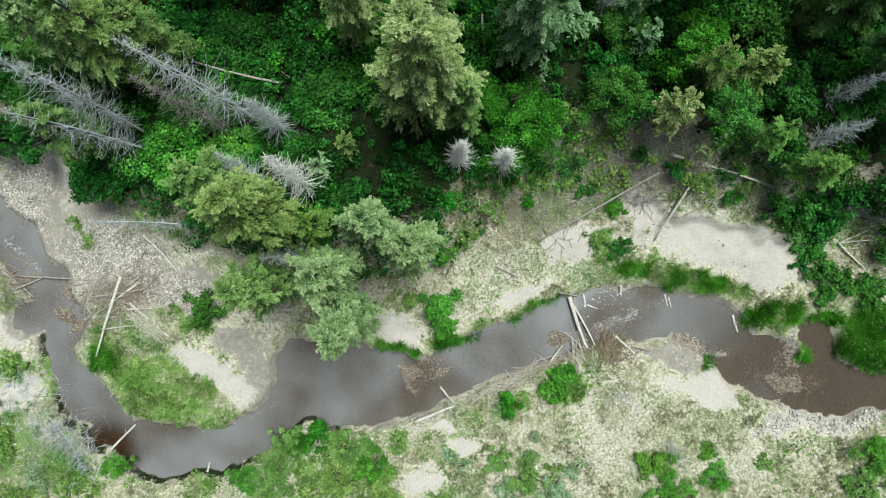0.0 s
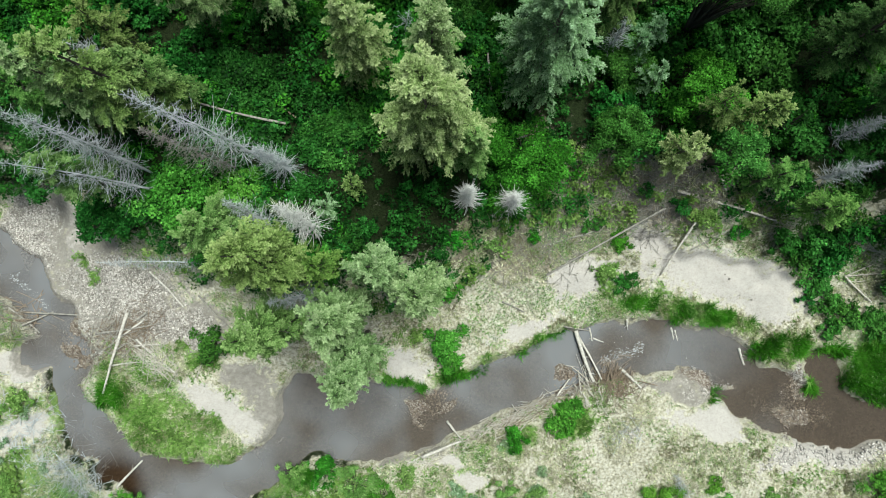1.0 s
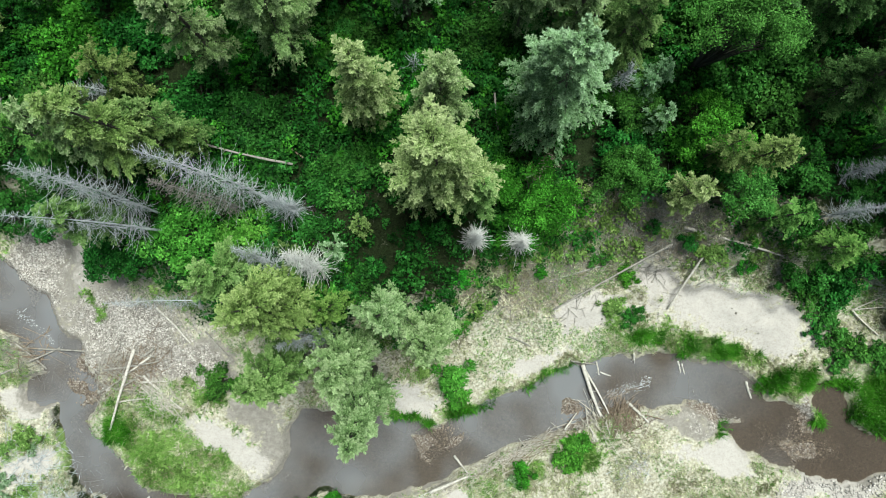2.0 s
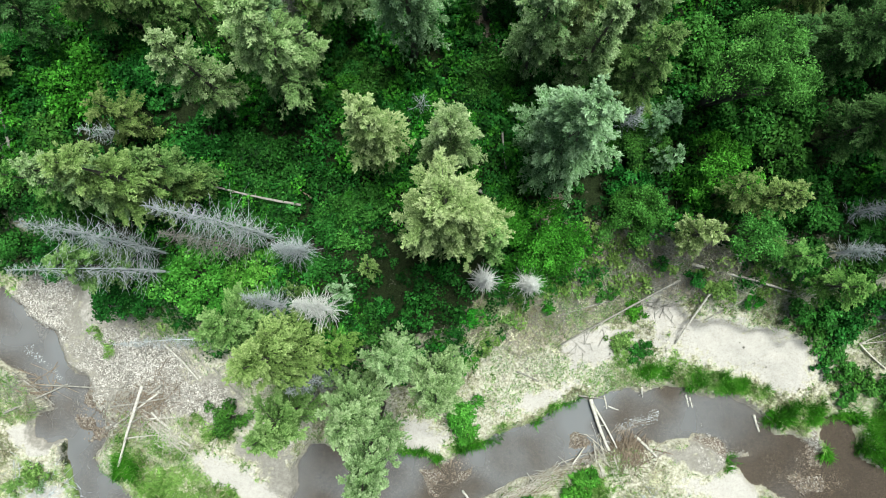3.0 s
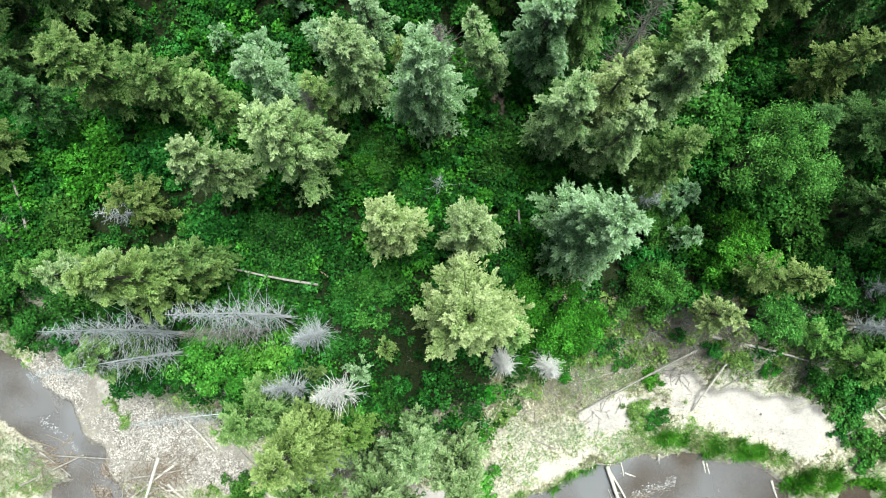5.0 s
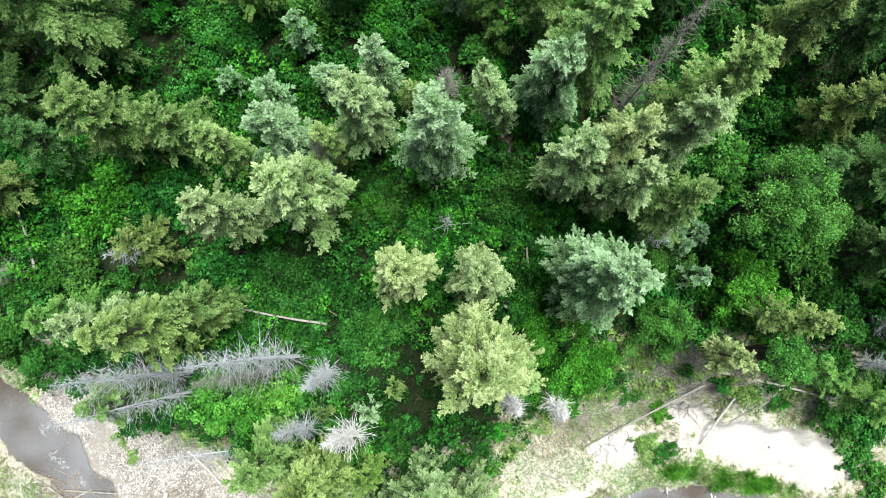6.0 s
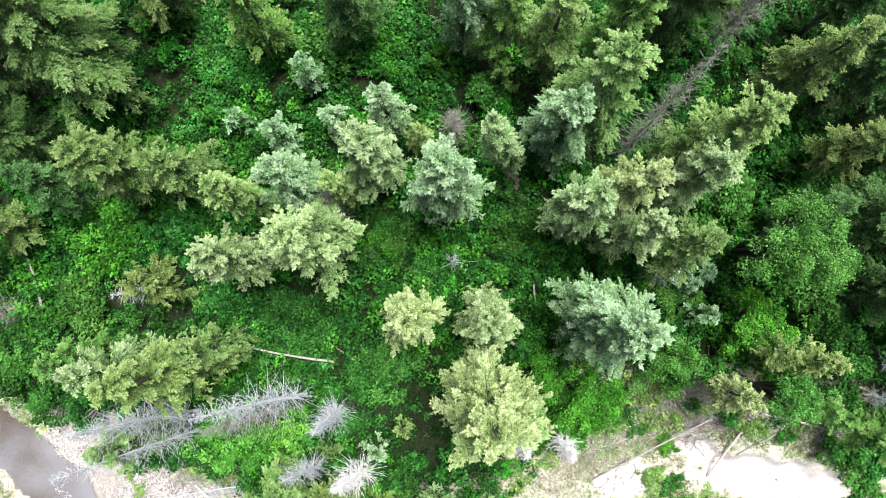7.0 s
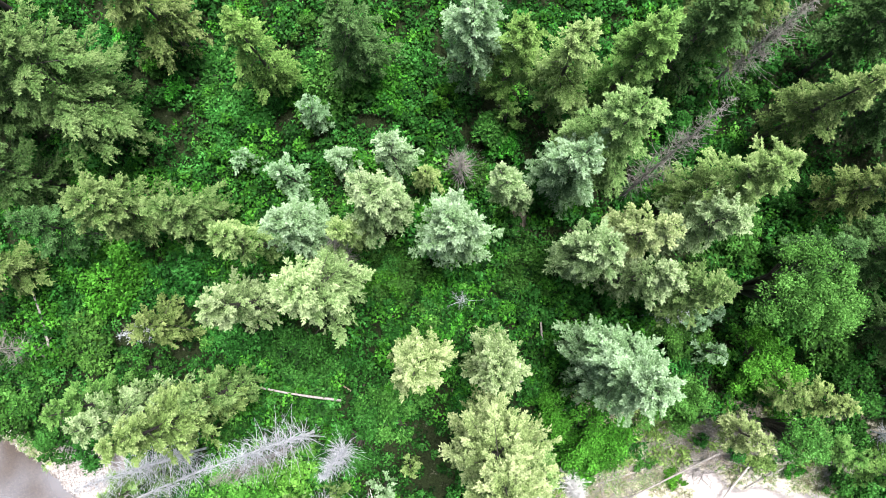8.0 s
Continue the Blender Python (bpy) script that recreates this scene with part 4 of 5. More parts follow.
def undergrowth(tint, seed, clumps, low, high, keep):
    """Leafy clumps that close over the forest floor: each a dome of leaves of its own height and lightness."""
    x, y, r = scatter(clumps, (-36, 36, -20 if seed > 26 else -4, -8 if seed > 26 else 12 if seed > 24 else 42), keep, seed)
    n = len(x)
    size = 0.30 + 0.55 * r.random(n) ** 1.5
    tall = (low + (high - low) * r.random(n) ** 1.6) * (0.6 + 0.8 * grain(x + 7, y + 3, 4.0))
    light = 0.12 + 1.0 * r.random(n) ** 1.3
    i = np.repeat(np.arange(n), (64 * size ** 1.3 + 14 + 13 * tall).astype(int))
    k = len(i)
    way = unit(r.standard_normal((k, 3)) * np.array([1, 1, 0.8]) + np.array([0, 0, 0.7]))
    shell = 0.55 + 0.5 * r.random(k)
    p = np.stack([x[i] + way[:, 0] * size[i] * shell, y[i] + way[:, 1] * size[i] * shell, ground_z(x, y)[i] + np.maximum(0.05, tall[i] * (0.45 + 0.6 * way[:, 2] * shell))], -1)
    d = unit(np.cross(way, r.standard_normal((k, 3))) + way * 0.4)
    up = unit(way * 0.7 + np.array([0, 0, 0.8]) + r.standard_normal((k, 3)) * 0.3)
    ln = 0.12 + 0.16 * r.random(k)
    v, q = darts(p, d, up, ln, ln * 0.85)
    # dome tops paler and flanks darker, a painted fall of skylight
    paler = np.repeat(np.clip(light[i] * (0.25 + 0.6 * np.clip(way[:, 2], 0, 1)) + 0.3 * r.random(k) - 0.1, 0, 1), 3)
    tagged(new("undergrowth", mesh_of("undergrowth", v, q, LEAVES[tint], paler)), f"{tint} green leafy undergrowth covering the forest floor" if seed < 25 else f"patchy {tint} green low plants on open ground", "undergrowth", kind="stuff")


def patches(x, y):
    return grain(x + 31, y - 17, 4.3) * 0.7 + grain(x - 9, y + 5, 1.6) * 0.3


def dry_land(x, y):
    return smooth(0.1, 0.6, from_stream(x, y))


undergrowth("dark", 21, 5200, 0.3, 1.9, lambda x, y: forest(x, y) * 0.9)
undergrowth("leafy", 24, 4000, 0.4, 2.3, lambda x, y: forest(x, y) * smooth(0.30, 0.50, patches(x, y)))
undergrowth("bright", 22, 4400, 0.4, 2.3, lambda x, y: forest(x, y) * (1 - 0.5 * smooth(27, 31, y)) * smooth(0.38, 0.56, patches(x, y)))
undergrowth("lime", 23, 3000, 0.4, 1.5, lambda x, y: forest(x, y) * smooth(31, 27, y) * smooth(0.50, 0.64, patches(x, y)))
undergrowth("meadow", 25, 4200, 0.15, 0.5, lambda x, y: 0.9 * dry_land(x, y) * smooth(0.3, 1.5, up_terrace(x, y)) * (1 - forest(x, y)) * smooth(0.46, 0.58, grain(x, y, 1.3)) * (1 - smooth(0.2, 0.6, blobs(x, y, SAND + GRAVEL))))

undergrowth("leafy", 26, 2600, 0.2, 0.8, lambda x, y: dry_land(x, y) * smooth(0.6, 1.8, up_terrace(x, y)) * (1 - forest(x, y)) * smooth(-3, 2, x) * smooth(0.50, 0.62, grain(x + 4, y - 8, 1.7)) * (1 - smooth(0.3, 0.6, blobs(x, y, SAND + LITTER[1:3]))))
undergrowth("meadow", 27, 2400, 0.2, 0.8, lambda x, y: dry_land(x, y) * smooth(-8.5, -10.5, y) * smooth(3, -3, x) * smooth(0.52, 0.64, grain(x + 14, y - 8, 2.1)) * (1 - smooth(0.3, 0.6, blobs(x, y, SAND))))



def herbs(tint, seed, n, cut):
    x, y, r = scatter(n, (-40, 40, -24, 12), lambda x, y: dry_land(x, y) * (1 - forest(x, y)) * (1 - smooth(0.3, 0.7, blobs(x, y, SAND + GRAVEL + MUD + GREEN[:3]))) * (1 - 0.6 * smooth(0, 8, x) * smooth(-7, -9, y)) * smooth(cut, cut + 0.2, 0.6 * grain(x + seed, y, 2.4) + 0.4 * grain(x, y + seed, 0.8)), seed)
    k = len(x)
    p = np.stack([x, y, ground_z(x, y) + 0.05 + 0.4 * grain(x, y, 0.8) * r.random(k) + 0.1 * r.random(k)], -1)
    a = r.random(k) * 2 * np.pi
    d = unit(np.stack([np.cos(a), np.sin(a), r.normal(0.2, 0.4, k)], -1))
    up = unit(np.array([0, 0, 1.0]) + r.standard_normal((k, 3)) * 0.4)
    ln = 0.04 + 0.08 * r.random(k)
    v, q = darts(p, d, up, ln, ln * 0.8)
    tagged(new("herbs", mesh_of("herbs", v, q, LEAVES[tint], np.repeat(r.random(k), 3))), f"low {tint} green weeds scattered over the open ground", "weeds", kind="stuff")


def grass(name, material, keep, n, box, seed, tall, label, splay=0.8, blades=9):
    """Grass in tufts: blades that lean out from one root, each tuft of its own lightness."""
    x, y, r = scatter(n // blades, box, keep, seed)
    tint = np.clip(1.9 * (0.5 * grain(x, y, 0.5) + 0.5 * grain(x + 5, y, 1.4)) - 0.75 + 0.6 * r.random(len(x)), 0, 1)
    size = tall * (0.45 + 0.8 * r.random(len(x)))
    i = np.repeat(np.arange(len(x)), blades)
    k = len(i)
    lean = r.normal(0, splay, (k, 2)) + np.repeat(r.normal(0, 0.35, (len(x), 2)), blades, 0)
    px, py = x[i] + 0.05 * r.standard_normal(k), y[i] + 0.05 * r.standard_normal(k)
    p = np.stack([px, py, ground_z(x, y)[i] - 0.02], -1)
    d = unit(np.stack([lean[:, 0], lean[:, 1], np.ones(k)], -1))
    up = unit(np.cross(d, r.standard_normal((k, 3))))
    ln = size[i] * (0.6 + 0.7 * r.random(k))
    v, q = darts(p, d, up, ln, 0.045 + 0.04 * r.random(k))
    tagged(new(name, mesh_of(name, v, q, material, np.repeat(np.clip(tint[i] + 0.15 * r.standard_normal(k), 0, 1), 3))), label, "grass", kind="stuff")


herbs("meadow", 51, 300000, 0.44)
herbs("lime", 52, 70000, 0.56)
herbs("bright", 53, 40000, 0.60)
herbs("grey", 54, 150000, 0.54)
grass("green_grass", GRASS_GREEN, lambda x, y: dry_land(x, y) * smooth(0.35, 0.7, blobs(x, y, GREEN)), 420000, (-30, 38, -18, 4), 31, 0.42, "lush green grass on the stream banks")
grass("dry_grass", GRASS_DRY, lambda x, y: dry_land(x, y) * (1 - smooth(0.2, 0.6, blobs(x, y, SAND + GRAVEL + MUD))) * np.maximum(1 - smooth(2, 5, up_terrace(x, y)), smooth(0.2, 0.6, blobs(x, y, LITTER))) * smooth(0.3, 0.6, grain(x, y, 2.1)), 560000, (-38, 38, -20, 11), 32, 0.35, "straw-coloured dry grass on the meadow")
grass("meadow_grass", GRASS_GREEN, lambda x, y: dry_land(x, y) * (1 - smooth(0.2, 0.6, blobs(x, y, SAND + GRAVEL + MUD))) * (1 - smooth(2, 5, up_terrace(x, y))) * (1 - 0.5 * smooth(0, 8, x)) * smooth(0.5, 0.75, grain(x + 50, y, 2.6)), 330000, (-38, 38, -20, 9), 33, 0.32, "patchy green meadow grass")

TUSSOCKS = [(28.6, -3.4, 1.6, 0.6, 0), (24.0, -3.6, 1.2, 0.6, -30), (25.9, -3.4, 2.2, 0.9, -10), (32.8, -5.0, 2.6, 2.8, 0), (20.5, -1.3, 2.8, 0.6, -5), (14.6, -0.2, 1.6, 0.6, 10), (17.3, -1.4, 0.9, 0.9, 0), (7.2, -3.3, 2.4, 0.5, 25),
            (1.0, -5.2, 2.4, 0.6, 18), (-3.8, -6.1, 1.0, 0.4, 0), (-25.6, -6.6, 0.8, 2.2, 15), (27.5, -6.0, 0.5, 0.6, 0), (5.0, -10.5, 1.0, 0.9, 0), (20.2, -7.4, 0.8, 0.4, 0), (-11.2, -12.9, 2.2, 0.5, 25)]
grass("tussock_grass", GRASS_LUSH, lambda x, y: smooth(-0.5, 0.1, from_stream(x, y)) * smooth(0.4, 0.7, blobs(x, y, TUSSOCKS)) * np.maximum(smooth(0.34, 0.5, grain(x + 2, y, 1.1)), smooth(28.0, 30.0, x)), 800000, (-30, 38, -14, 2), 34, 0.7, "long lush grass hanging over the stream banks")

ROCK = np.array([(1, 0, 0), (0, 1, 0), (-1, 0, 0), (0, -1, 0), (0.1, 0, 0.8), (0, 0.1, -0.8)])
ROCK_F = np.array([(0, 1, 4), (1, 2, 4), (2, 3, 4), (3, 0, 4), (1, 0, 5), (2, 1, 5), (3, 2, 5), (0, 3, 5)])


WET_STONE = woody("wet_brown_stone", (0.10, 0.075, 0.055), (0.30, 0.24, 0.19), 1.5)


def gravel(n, keep, sizes, material, seed, label):
    x, y, r = scatter(n, (-36, 36, -18, 10), keep, seed)
    k = len(x)
    s = sizes[0] + (sizes[1] - sizes[0]) * r.random(k) ** 3
    a = r.random(k) * 6.28
    v = ROCK[None] * (1 + 0.5 * (r.random((k, 6, 1)) - 0.5)) * s[:, None, None] * np.array([1, 0.75, 0.6])
    c, sn = np.cos(a)[:, None], np.sin(a)[:, None]
    v = np.stack([v[..., 0] * c - v[..., 1] * sn, v[..., 0] * sn + v[..., 1] * c, v[..., 2]], -1)
    v += np.stack([x, y, ground_z(x, y) + 0.15 * s], -1)[:, None]
    f = ROCK_F[None] + 6 * np.arange(k)[:, None, None]
    tagged(new("gravel", mesh_of("gravel", v.reshape(-1, 3), f.reshape(-1, 3), material)), label, "gravel", kind="stuff")


gravel(300000, lambda x, y: 0.7 * smooth(0.3, 0.8, blobs(x, y, GRAVEL[:3] + GRAVEL[6:7] + GRAVEL[9:])) * smooth(0.3, 0.55, grain(x, y, 1.1)), (0.035, 0.12), STONE, 41, "grey-brown cobbles of the gravel bars")
gravel(110000, lambda x, y: 0.9 * smooth(0.25, 0.7, blobs(x, y, GRAVEL[3:6] + GRAVEL[7:9])) * smooth(0.2, 0.5, grain(x, y, 1.1)), (0.035, 0.13), WET_STONE, 44, "wet brown cobbles of a gravel bar in the stream")
gravel(9000, lambda x, y: smooth(0.4, 0.8, blobs(x, y, SAND[:5])) * smooth(0.5, 0.75, grain(x + 3, y, 1.6)), (0.03, 0.14), STONE, 45, "small clods and stones fallen on the sand slope")
gravel(120000, lambda x, y: 0.9 * smooth(0.3, 0.8, blobs(x, y, GRAVEL[:3])) * smooth(0.33, 0.6, grain(x + 3, y, 0.9)), (0.035, 0.16), PALE_STONE, 42, "pale cobbles of the gravel bars")


gravel(170000, lambda x, y: smooth(0.25, 0.8, blobs(x, y, [(30.0, -11.8, 4.8, 0.9, 3), (25.6, -12.0, 1.8, 0.7, 0), (13.0, -10.2, 0.9, 0.6, 20)])) * smooth(0.05, 0.3, from_stream(x, y)), (0.035, 0.19), PALE_STONE, 43, "pale broken stones along the meadow edge")


# ---- fallen logs, driftwood and boulders ----
def log(name, x0, y0, x1, y1, radius, label, material, lift=(0.0, 0.0), seed=0, stubs=3, bow=0.1, z=None, group=""):
    r = np.random.default_rng(seed)
    z0, z1 = (gz(x0, y0) + lift[0] + radius, gz(x1, y1) + lift[1] + radius) if z is None else z
    z0, z1 = max(z0, 0.02), max(z1, 0.02)
    line = stem_line((x0, y0, z0), (x1, y1, z1), 9, min(bow, 0.02 * math.hypot(x1 - x0, y1 - y0)) * (1 if seed % 2 else -1))
    line[1:-1] += r.normal(0, radius * 0.07, (7, 3))
    rad = np.linspace(radius, radius * 0.6, 9) * (1 + 0.06 * r.standard_normal(9))
    rad = np.concatenate([[0.01], rad, [0.01]])
    line = np.concatenate([line[:1] * 1.0, line, line[-1:]])
    way = unit(line[5] - line[3])
    line[0] -= way * 0.02
    line[-1] += way * 0.03
    pieces = [tubes([line], [rad], 8)]
    if stubs:
        i = r.integers(2, 9, stubs)
        w = unit(np.cross(way, r.standard_normal((stubs, 3))) + way * 0.5)
        ln = (radius * (1.5 + 2.5 * r.random(stubs)))[:, None]
        pieces.append(tubes(np.stack([line[i], line[i] + w * ln * 0.6, line[i] + w * ln], 1), np.tile([radius * 0.3, radius * 0.2, 0.01], (stubs, 1)), 4))
    return tagged(new(name, mesh_of(name, *joined(*pieces), material, shade=True)), label, "log", group)


LOGS = [(-24.3, -0.6, -26.2, -6.7, 0.17, "bleached"), (-22.9, -0.6, -27.4, -3.8, 0.13, "grey"), (-23.0, -1.1, -26.6, -3.7, 0.11, "bleached"), (-32.9, -0.6, -22.8, -1.2, 0.09, "grey"),
        (-23.6, -2.6, -20.5, -5.1, 0.12, "bleached"), (-22.6, 2.5, -20.0, -0.2, 0.12, "bleached"), (-18.9, 0.7, -16.6, -1.7, 0.10, "grey"), (-23.7, -3.1, -21.7, -3.0, 0.09, "bleached"),
        (-25.4, -13.9, -23.6, -12.0, 0.13, "bleached"), (-17.9, -14.9, -18.3, -17.4, 0.10, "bleached"), (-24.6, 7.0, -24.5, 6.3, 0.08, "bleached"), (-27.4, -3.9, -26.3, -3.7, 0.13, "bleached"),
        (-26.8, -2.2, -21.6, -1.4, 0.09, "grey"), (-25.6, -4.6, -22.2, -4.2, 0.08, "bleached"), (-35.0, -2.6, -30.6, -0.6, 0.12, "grey"), (-34.6, 0.4, -31.6, -2.2, 0.10, "grey")]
LOGS += [(9.7, -2.2, 11.0, -6.1, 0.20, "bleached"), (9.9, -2.6, 11.6, -5.9, 0.12, "bleached"), (8.2, -7.1, 9.2, -5.9, 0.09, "bleached"), (10.6, -6.0, 11.2, -7.6, 0.10, "bleached"),
         (10.1, -6.9, 10.6, -7.9, 0.08, "bleached"), (13.1, -5.1, 14.5, -6.5, 0.16, "bleached"), (8.7, -1.8, 10.8, -2.2, 0.08, "grey"), (10.8, -2.0, 11.0, -3.0, 0.09, "bleached"),
         (11.1, -2.8, 11.9, -3.1, 0.08, "bleached"), (-2.1, -11.6, 0.8, -10.4, 0.17, "bleached"), (-0.2, -9.1, 0.8, -10.2, 0.12, "bleached"), (-3.2, -12.1, -2.0, -11.5, 0.09, "bleached"),
         (13.6, -1.3, 13.7, -1.9, 0.13, "bleached"), (17.1, -2.0, 17.3, -2.9, 0.09, "bleached"), (17.4, -2.2, 17.6, -3.0, 0.08, "bleached"), (4.0, 0.1, 5.7, -0.7, 0.08, "grey"),
         (22.3, -3.6, 22.7, -4.9, 0.13, "bleached"), (22.7, -3.2, 23.5, -4.0, 0.08, "bleached")]
# on the slope and in the forest
LOGS += [(18.1, 6.3, 16.0, 2.1, 0.12, "bleached"), (15.6, 6.9, 7.3, 2.1, 0.11, "grey"), (11.0, 5.4, 7.0, 4.3, 0.08, "grey"), (16.1, 8.0, 23.9, 5.9, 0.15, "pale"), (18.8, 8.7, 19.4, 8.0, 0.13, "bleached"),
         (20.8, 5.4, 17.9, 3.9, 0.08, "grey"), (29.8, 1.9, 31.7, 2.8, 0.08, "pale"), (29.8, 1.9, 32.2, 2.1, 0.07, "pale"), (29.8, 1.9, 31.7, 0.0, 0.10, "pale"), (30.1, 1.5, 31.2, 1.5, 0.06, "pale"),
         (12.9, 3.2, 11.8, 1.4, 0.06, "grey"), (-0.6, 2.7, 2.0, 3.3, 0.05, "grey"), (-10.8, 12.2, -16.3, 13.4, 0.11, "grey"), (-10.2, 12.7, -11.7, 13.7, 0.06, "brown"), (-20.5, 6.4, -23.2, 8.2, 0.07, "grey"), (-30.3, 16.2, -31.1, 20.0, 0.12, "grey"),
         (1.0, 13.1, 3.3, 11.7, 0.13, "grey"), (2.7, 10.5, 5.2, 11.5, 0.11, "pale"), (2.6, 17.0, 2.8, 14.5, 0.10, "grey"), (1.2, 26.2, 1.8, 24.7, 0.12, "brown")]
HELD_UP = {(-30.3, 16.2): (8.4, 8.9), (-10.8, 12.2): (8.8, 9.7)}
LOG_LABEL = {"bleached": "bleached bare driftwood log", "grey": "weathered grey fallen log", "pale": "pale grey fallen trunk without bark", "brown": "rotting red-brown fallen log"}
LOG_WOOD = {"bleached": PALE_DRIFTWOOD, "grey": DARK_DEADWOOD, "brown": BROWN_DEADWOOD, "pale": DRIFTWOOD}
for k, (x0, y0, x1, y1, rad, tone) in enumerate(LOGS):
    log("log", x0, y0, x1, y1, rad * 0.85, LOG_LABEL[tone], LOG_WOOD[tone], seed=k, lift=(0.7, 0.7) if y0 > 10 else (0.1, 0.1), group="fallen logs", z=HELD_UP.get((x0, y0)))


def stick_jam(cx, cy, long, wide, turn, n, seed, material, label, size=1.0, heap=False, strewn=6.28):
    """Sticks heaped along a line: middle, half length and width, its turn in degrees."""
    r = np.random.default_rng(seed)
    c, sn = math.cos(radians(turn)), math.sin(radians(turn))
    if heap:
        u, v, a, ln = r.normal(0, long, n), r.normal(0, wide, n), radians(turn) + (r.random(n) - 0.5) * strewn, size * (0.4 + 1.2 * r.random(n) ** 2)
        x, y = cx + u * c - v * sn, cy + u * sn + v * c
        e = [np.stack([x + t * ln * np.cos(a), y + t * ln * np.sin(a), ground_z(x + t * ln * np.cos(a), y + t * ln * np.sin(a)) + 0.04 + 0.15 * r.random(n)], -1) for t in (-0.5, 0.0, 0.5)]
        tagged(new("twigs", mesh_of("twigs", *tubes(np.stack(e, 1), np.tile([0.02, 0.016, 0.008], (n, 1)), 4), material)), label, "twigs", kind="stuff")
        return
    for k in range(n):
        u, v = r.normal(0, long), r.normal(0, wide)
        x, y = cx + u * c - v * sn, cy + u * sn + v * c
        a, ln = (radians(turn) + r.normal(0, 0.35) if r.random() < 0.75 else r.random() * 6.28), size * (0.5 + 1.4 * r.random() ** 2)
        log("driftwood_stick", x - ln / 2 * math.cos(a), y - ln / 2 * math.sin(a), x + ln / 2 * math.cos(a), y + ln / 2 * math.sin(a), 0.018 + 0.03 * r.random(), label, material,
            lift=(0.35 * r.random(), 0.35 * r.random()), seed=seed * 100 + k, stubs=1, bow=0.06, group="driftwood of the jam")


stick_jam(12.6, -5.7, 0.6, 0.8, 60, 90, 61, BROWN_DEADWOOD, "brown stick caught in a driftwood jam")
stick_jam(10.4, -6.2, 0.9, 0.5, 110, 34, 62, DRIFTWOOD, "bleached stick caught in a driftwood jam")
stick_jam(-25.6, -2.6, 1.3, 0.7, 40, 44, 63, DARK_DEADWOOD, "grey stick caught in a driftwood jam", 2.0)
stick_jam(-22.4, -4.2, 1.2, 0.7, -30, 50, 64, DRIFTWOOD, "bleached stick caught in a driftwood jam", 1.4)
stick_jam(5.4, -8.5, 1.7, 0.35, 24, 24, 65, DRIFTWOOD, "pale stick washed against the stream bank", 1.1)
stick_jam(-1.6, -11.6, 0.8, 0.4, 25, 14, 66, DRIFTWOOD, "pale stick washed against the stream bank")
stick_jam(-32.6, -0.8, 1.0, 0.7, -20, 30, 67, BROWN_DEADWOOD, "grey stick washed against the stream bank", 1.2)
stick_jam(14.0, 8.6, 3.6, 1.4, 10, 520, 80, DRIFTWOOD, "pale dead twigs littering the slope below the forest", 1.2, True)
stick_jam(14.5, 7.6, 3.4, 1.5, 10, 800, 68, DARK_DEADWOOD, "dry grey twigs littering the slope below the forest", 1.2, True)
stick_jam(7.5, 4.4, 3.0, 1.3, 25, 480, 69, DARK_DEADWOOD, "dry grey twigs littering the grassy bank", 1.1, True)
stick_jam(13.0, -10.0, 0.9, 0.5, 30, 30, 70, DEADWOOD, "heap of silvery twigs on the dry meadow", 0.8, True)
stick_jam(-33.0, -8.6, 1.6, 1.4, -50, 110, 81, DEADWOOD, "silvery twigs strewn over the pale bank", 1.1, True)
stick_jam(-31.0, -11.5, 2.2, 1.6, -50, 230, 71, DEADWOOD, "silvery twigs strewn on the dry meadow", 0.9, True)
stick_jam(-28.0, -13.2, 1.5, 0.9, -50, 150, 78, DEADWOOD, "silvery twigs of a fallen dead tree on the bank", 1.0, True)
stick_jam(4.0, -9.0, 2.6, 0.18, 24, 190, 79, DRIFTWOOD, "straw-coloured canes washed along the stream bank", 1.8, True, 0.9)
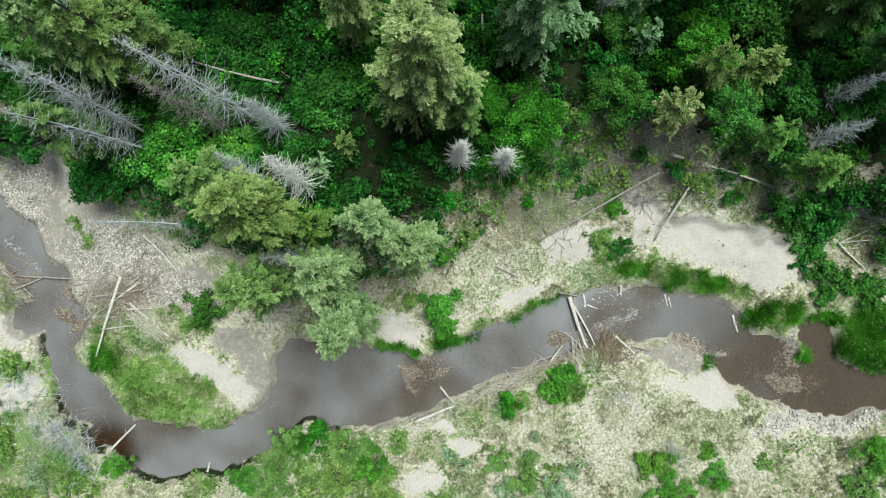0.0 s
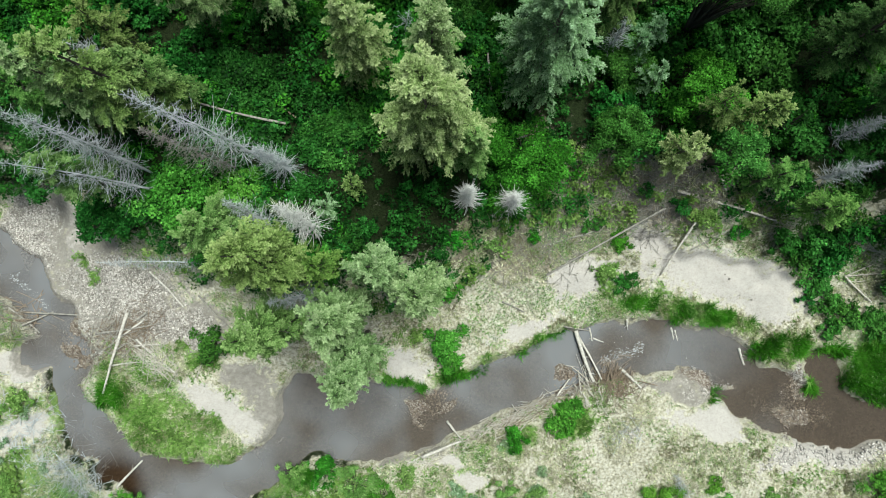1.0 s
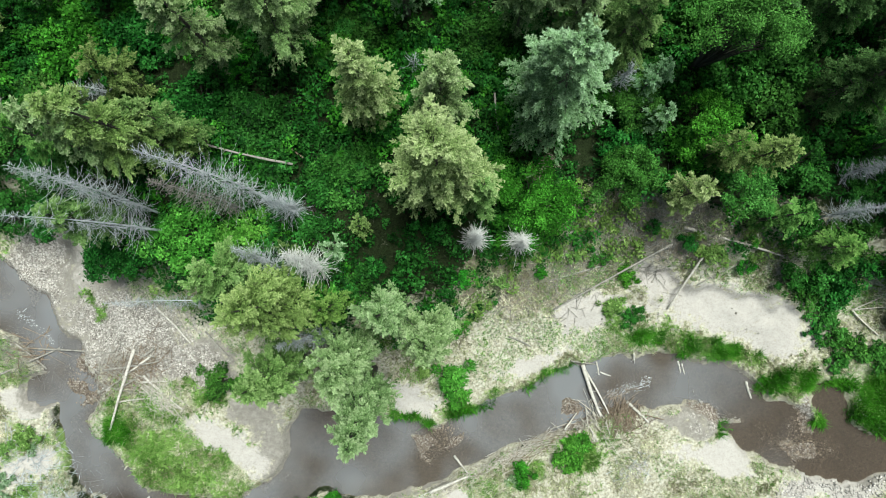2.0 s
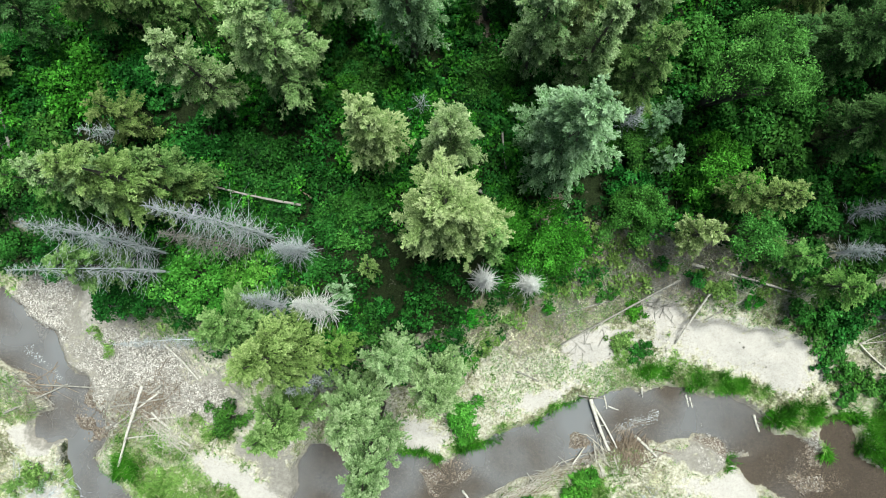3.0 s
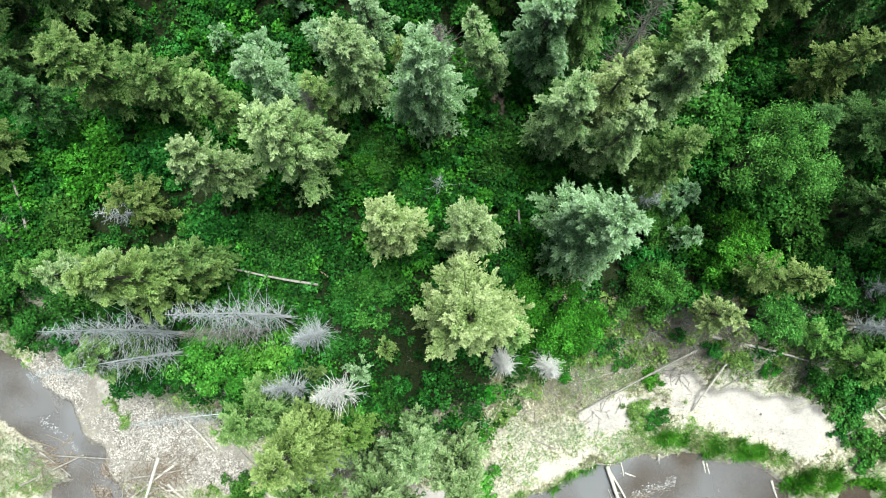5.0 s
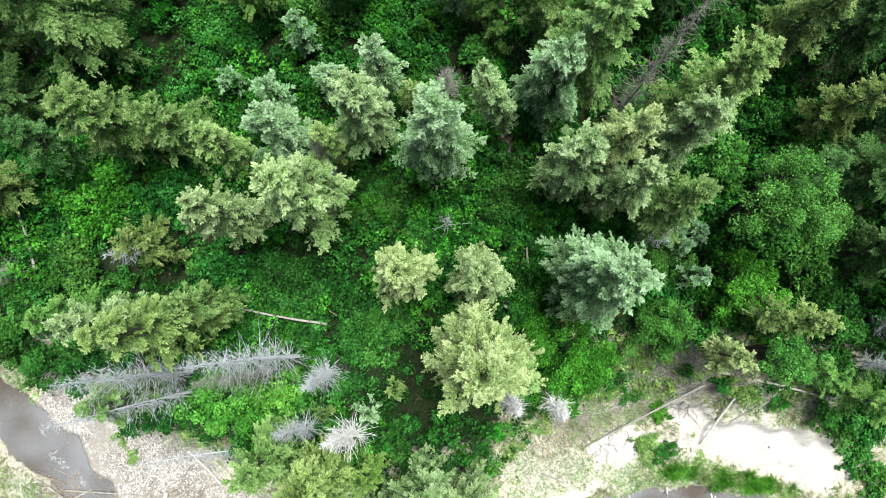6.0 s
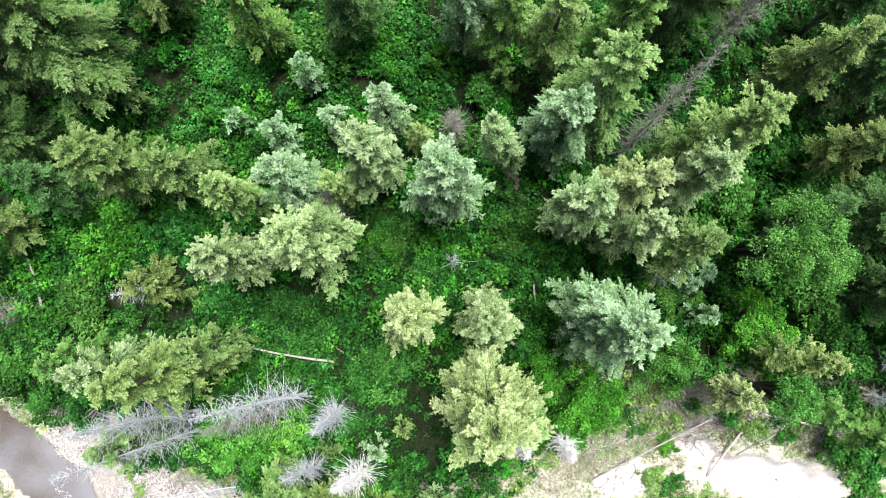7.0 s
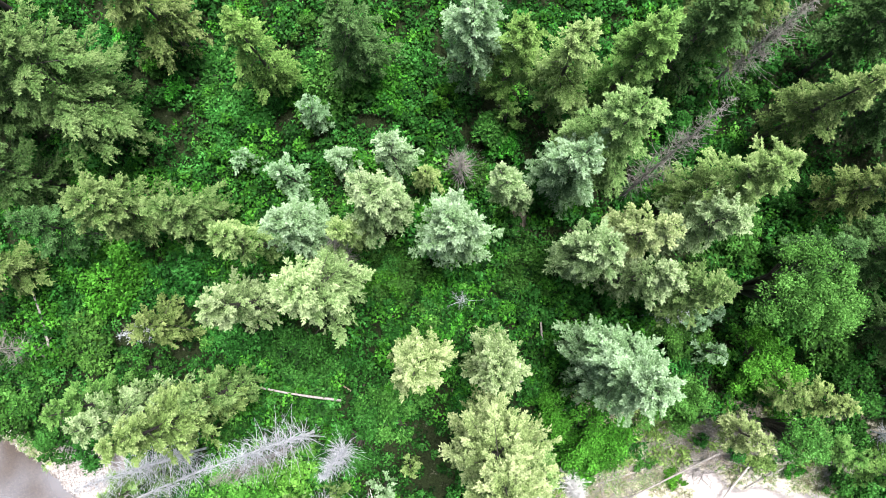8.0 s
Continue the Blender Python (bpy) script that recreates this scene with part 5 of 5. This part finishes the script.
stick_jam(-22.5, -4.3, 1.4, 0.8, -30, 200, 72, DRIFTWOOD, "tangle of bleached twigs on the gravel bar", 1.0, True)
stick_jam(12.4, -5.9, 0.8, 0.9, 30, 420, 73, BROWN_DEADWOOD, "tangle of brown twigs in the driftwood jam", 0.9, True)
stick_jam(-24.6, -2.4, 1.5, 0.8, 35, 320, 74, BROWN_DEADWOOD, "tangle of brown twigs on the gravel bar", 1.3, True)
stick_jam(-33.2, -1.2, 1.4, 0.7, -30, 260, 75, DARK_DEADWOOD, "tangle of brown twigs on the far bank", 1.2, True)
stick_jam(5.6, -8.5, 2.0, 0.3, 24, 130, 76, BROWN_DEADWOOD, "brown twigs washed against the stream bank", 1.2, True, 1.2)
stick_jam(-23.0, 3.0, 2.0, 0.8, -35, 120, 77, DARK_DEADWOOD, "dry twigs at the foot of the forest bank", 1.2, True)
dead_tree((-30.0, -11.0, gz(-30, -11) + 0.3), (-26.7, -15.2, 1.5), 1.7, "silver-grey dead tree fallen on the bank", 360, DEADWOOD, 3.2, droop=0.0)
dead_tree((17.9, -14.7, gz(17.9, -14.7) + 0.2), (16.7, -12.8, 1.9), 0.75, "silver-grey dead shrub lying on the dry meadow", 361, DEADWOOD, 3.0, droop=0.0)


def foam():
    """Broken white water below the driftwood jam and at the upstream riffle."""
    r = np.random.default_rng(90)
    n = 420
    t = r.random(n)
    x = np.where(t < 0.7, 11.6 + 3.4 * r.random(n), -34.0 + 3.0 * r.random(n))
    y = np.where(t < 0.7, -4.6 + 0.32 * (x - 11.6) + r.normal(0, 0.22, n), 2.2 - 0.8 * (x + 34.0) + r.normal(0, 0.2, n))
    p = np.stack([x, y, np.full(n, 0.012)], -1)
    a = r.normal(0.4, 0.5, n)
    v, q = kites(p, np.stack([np.cos(a), np.sin(a), 0 * a], -1), np.tile([0, 0, 1.0], (n, 1)), 0.03 + 0.22 * r.random(n) ** 2, 0.015 + 0.02 * r.random(n), 0.0)
    tagged(new("foam", mesh_of("foam", v, q, FOAM)), "broken white water of a small riffle", "foam", kind="stuff")


foam()
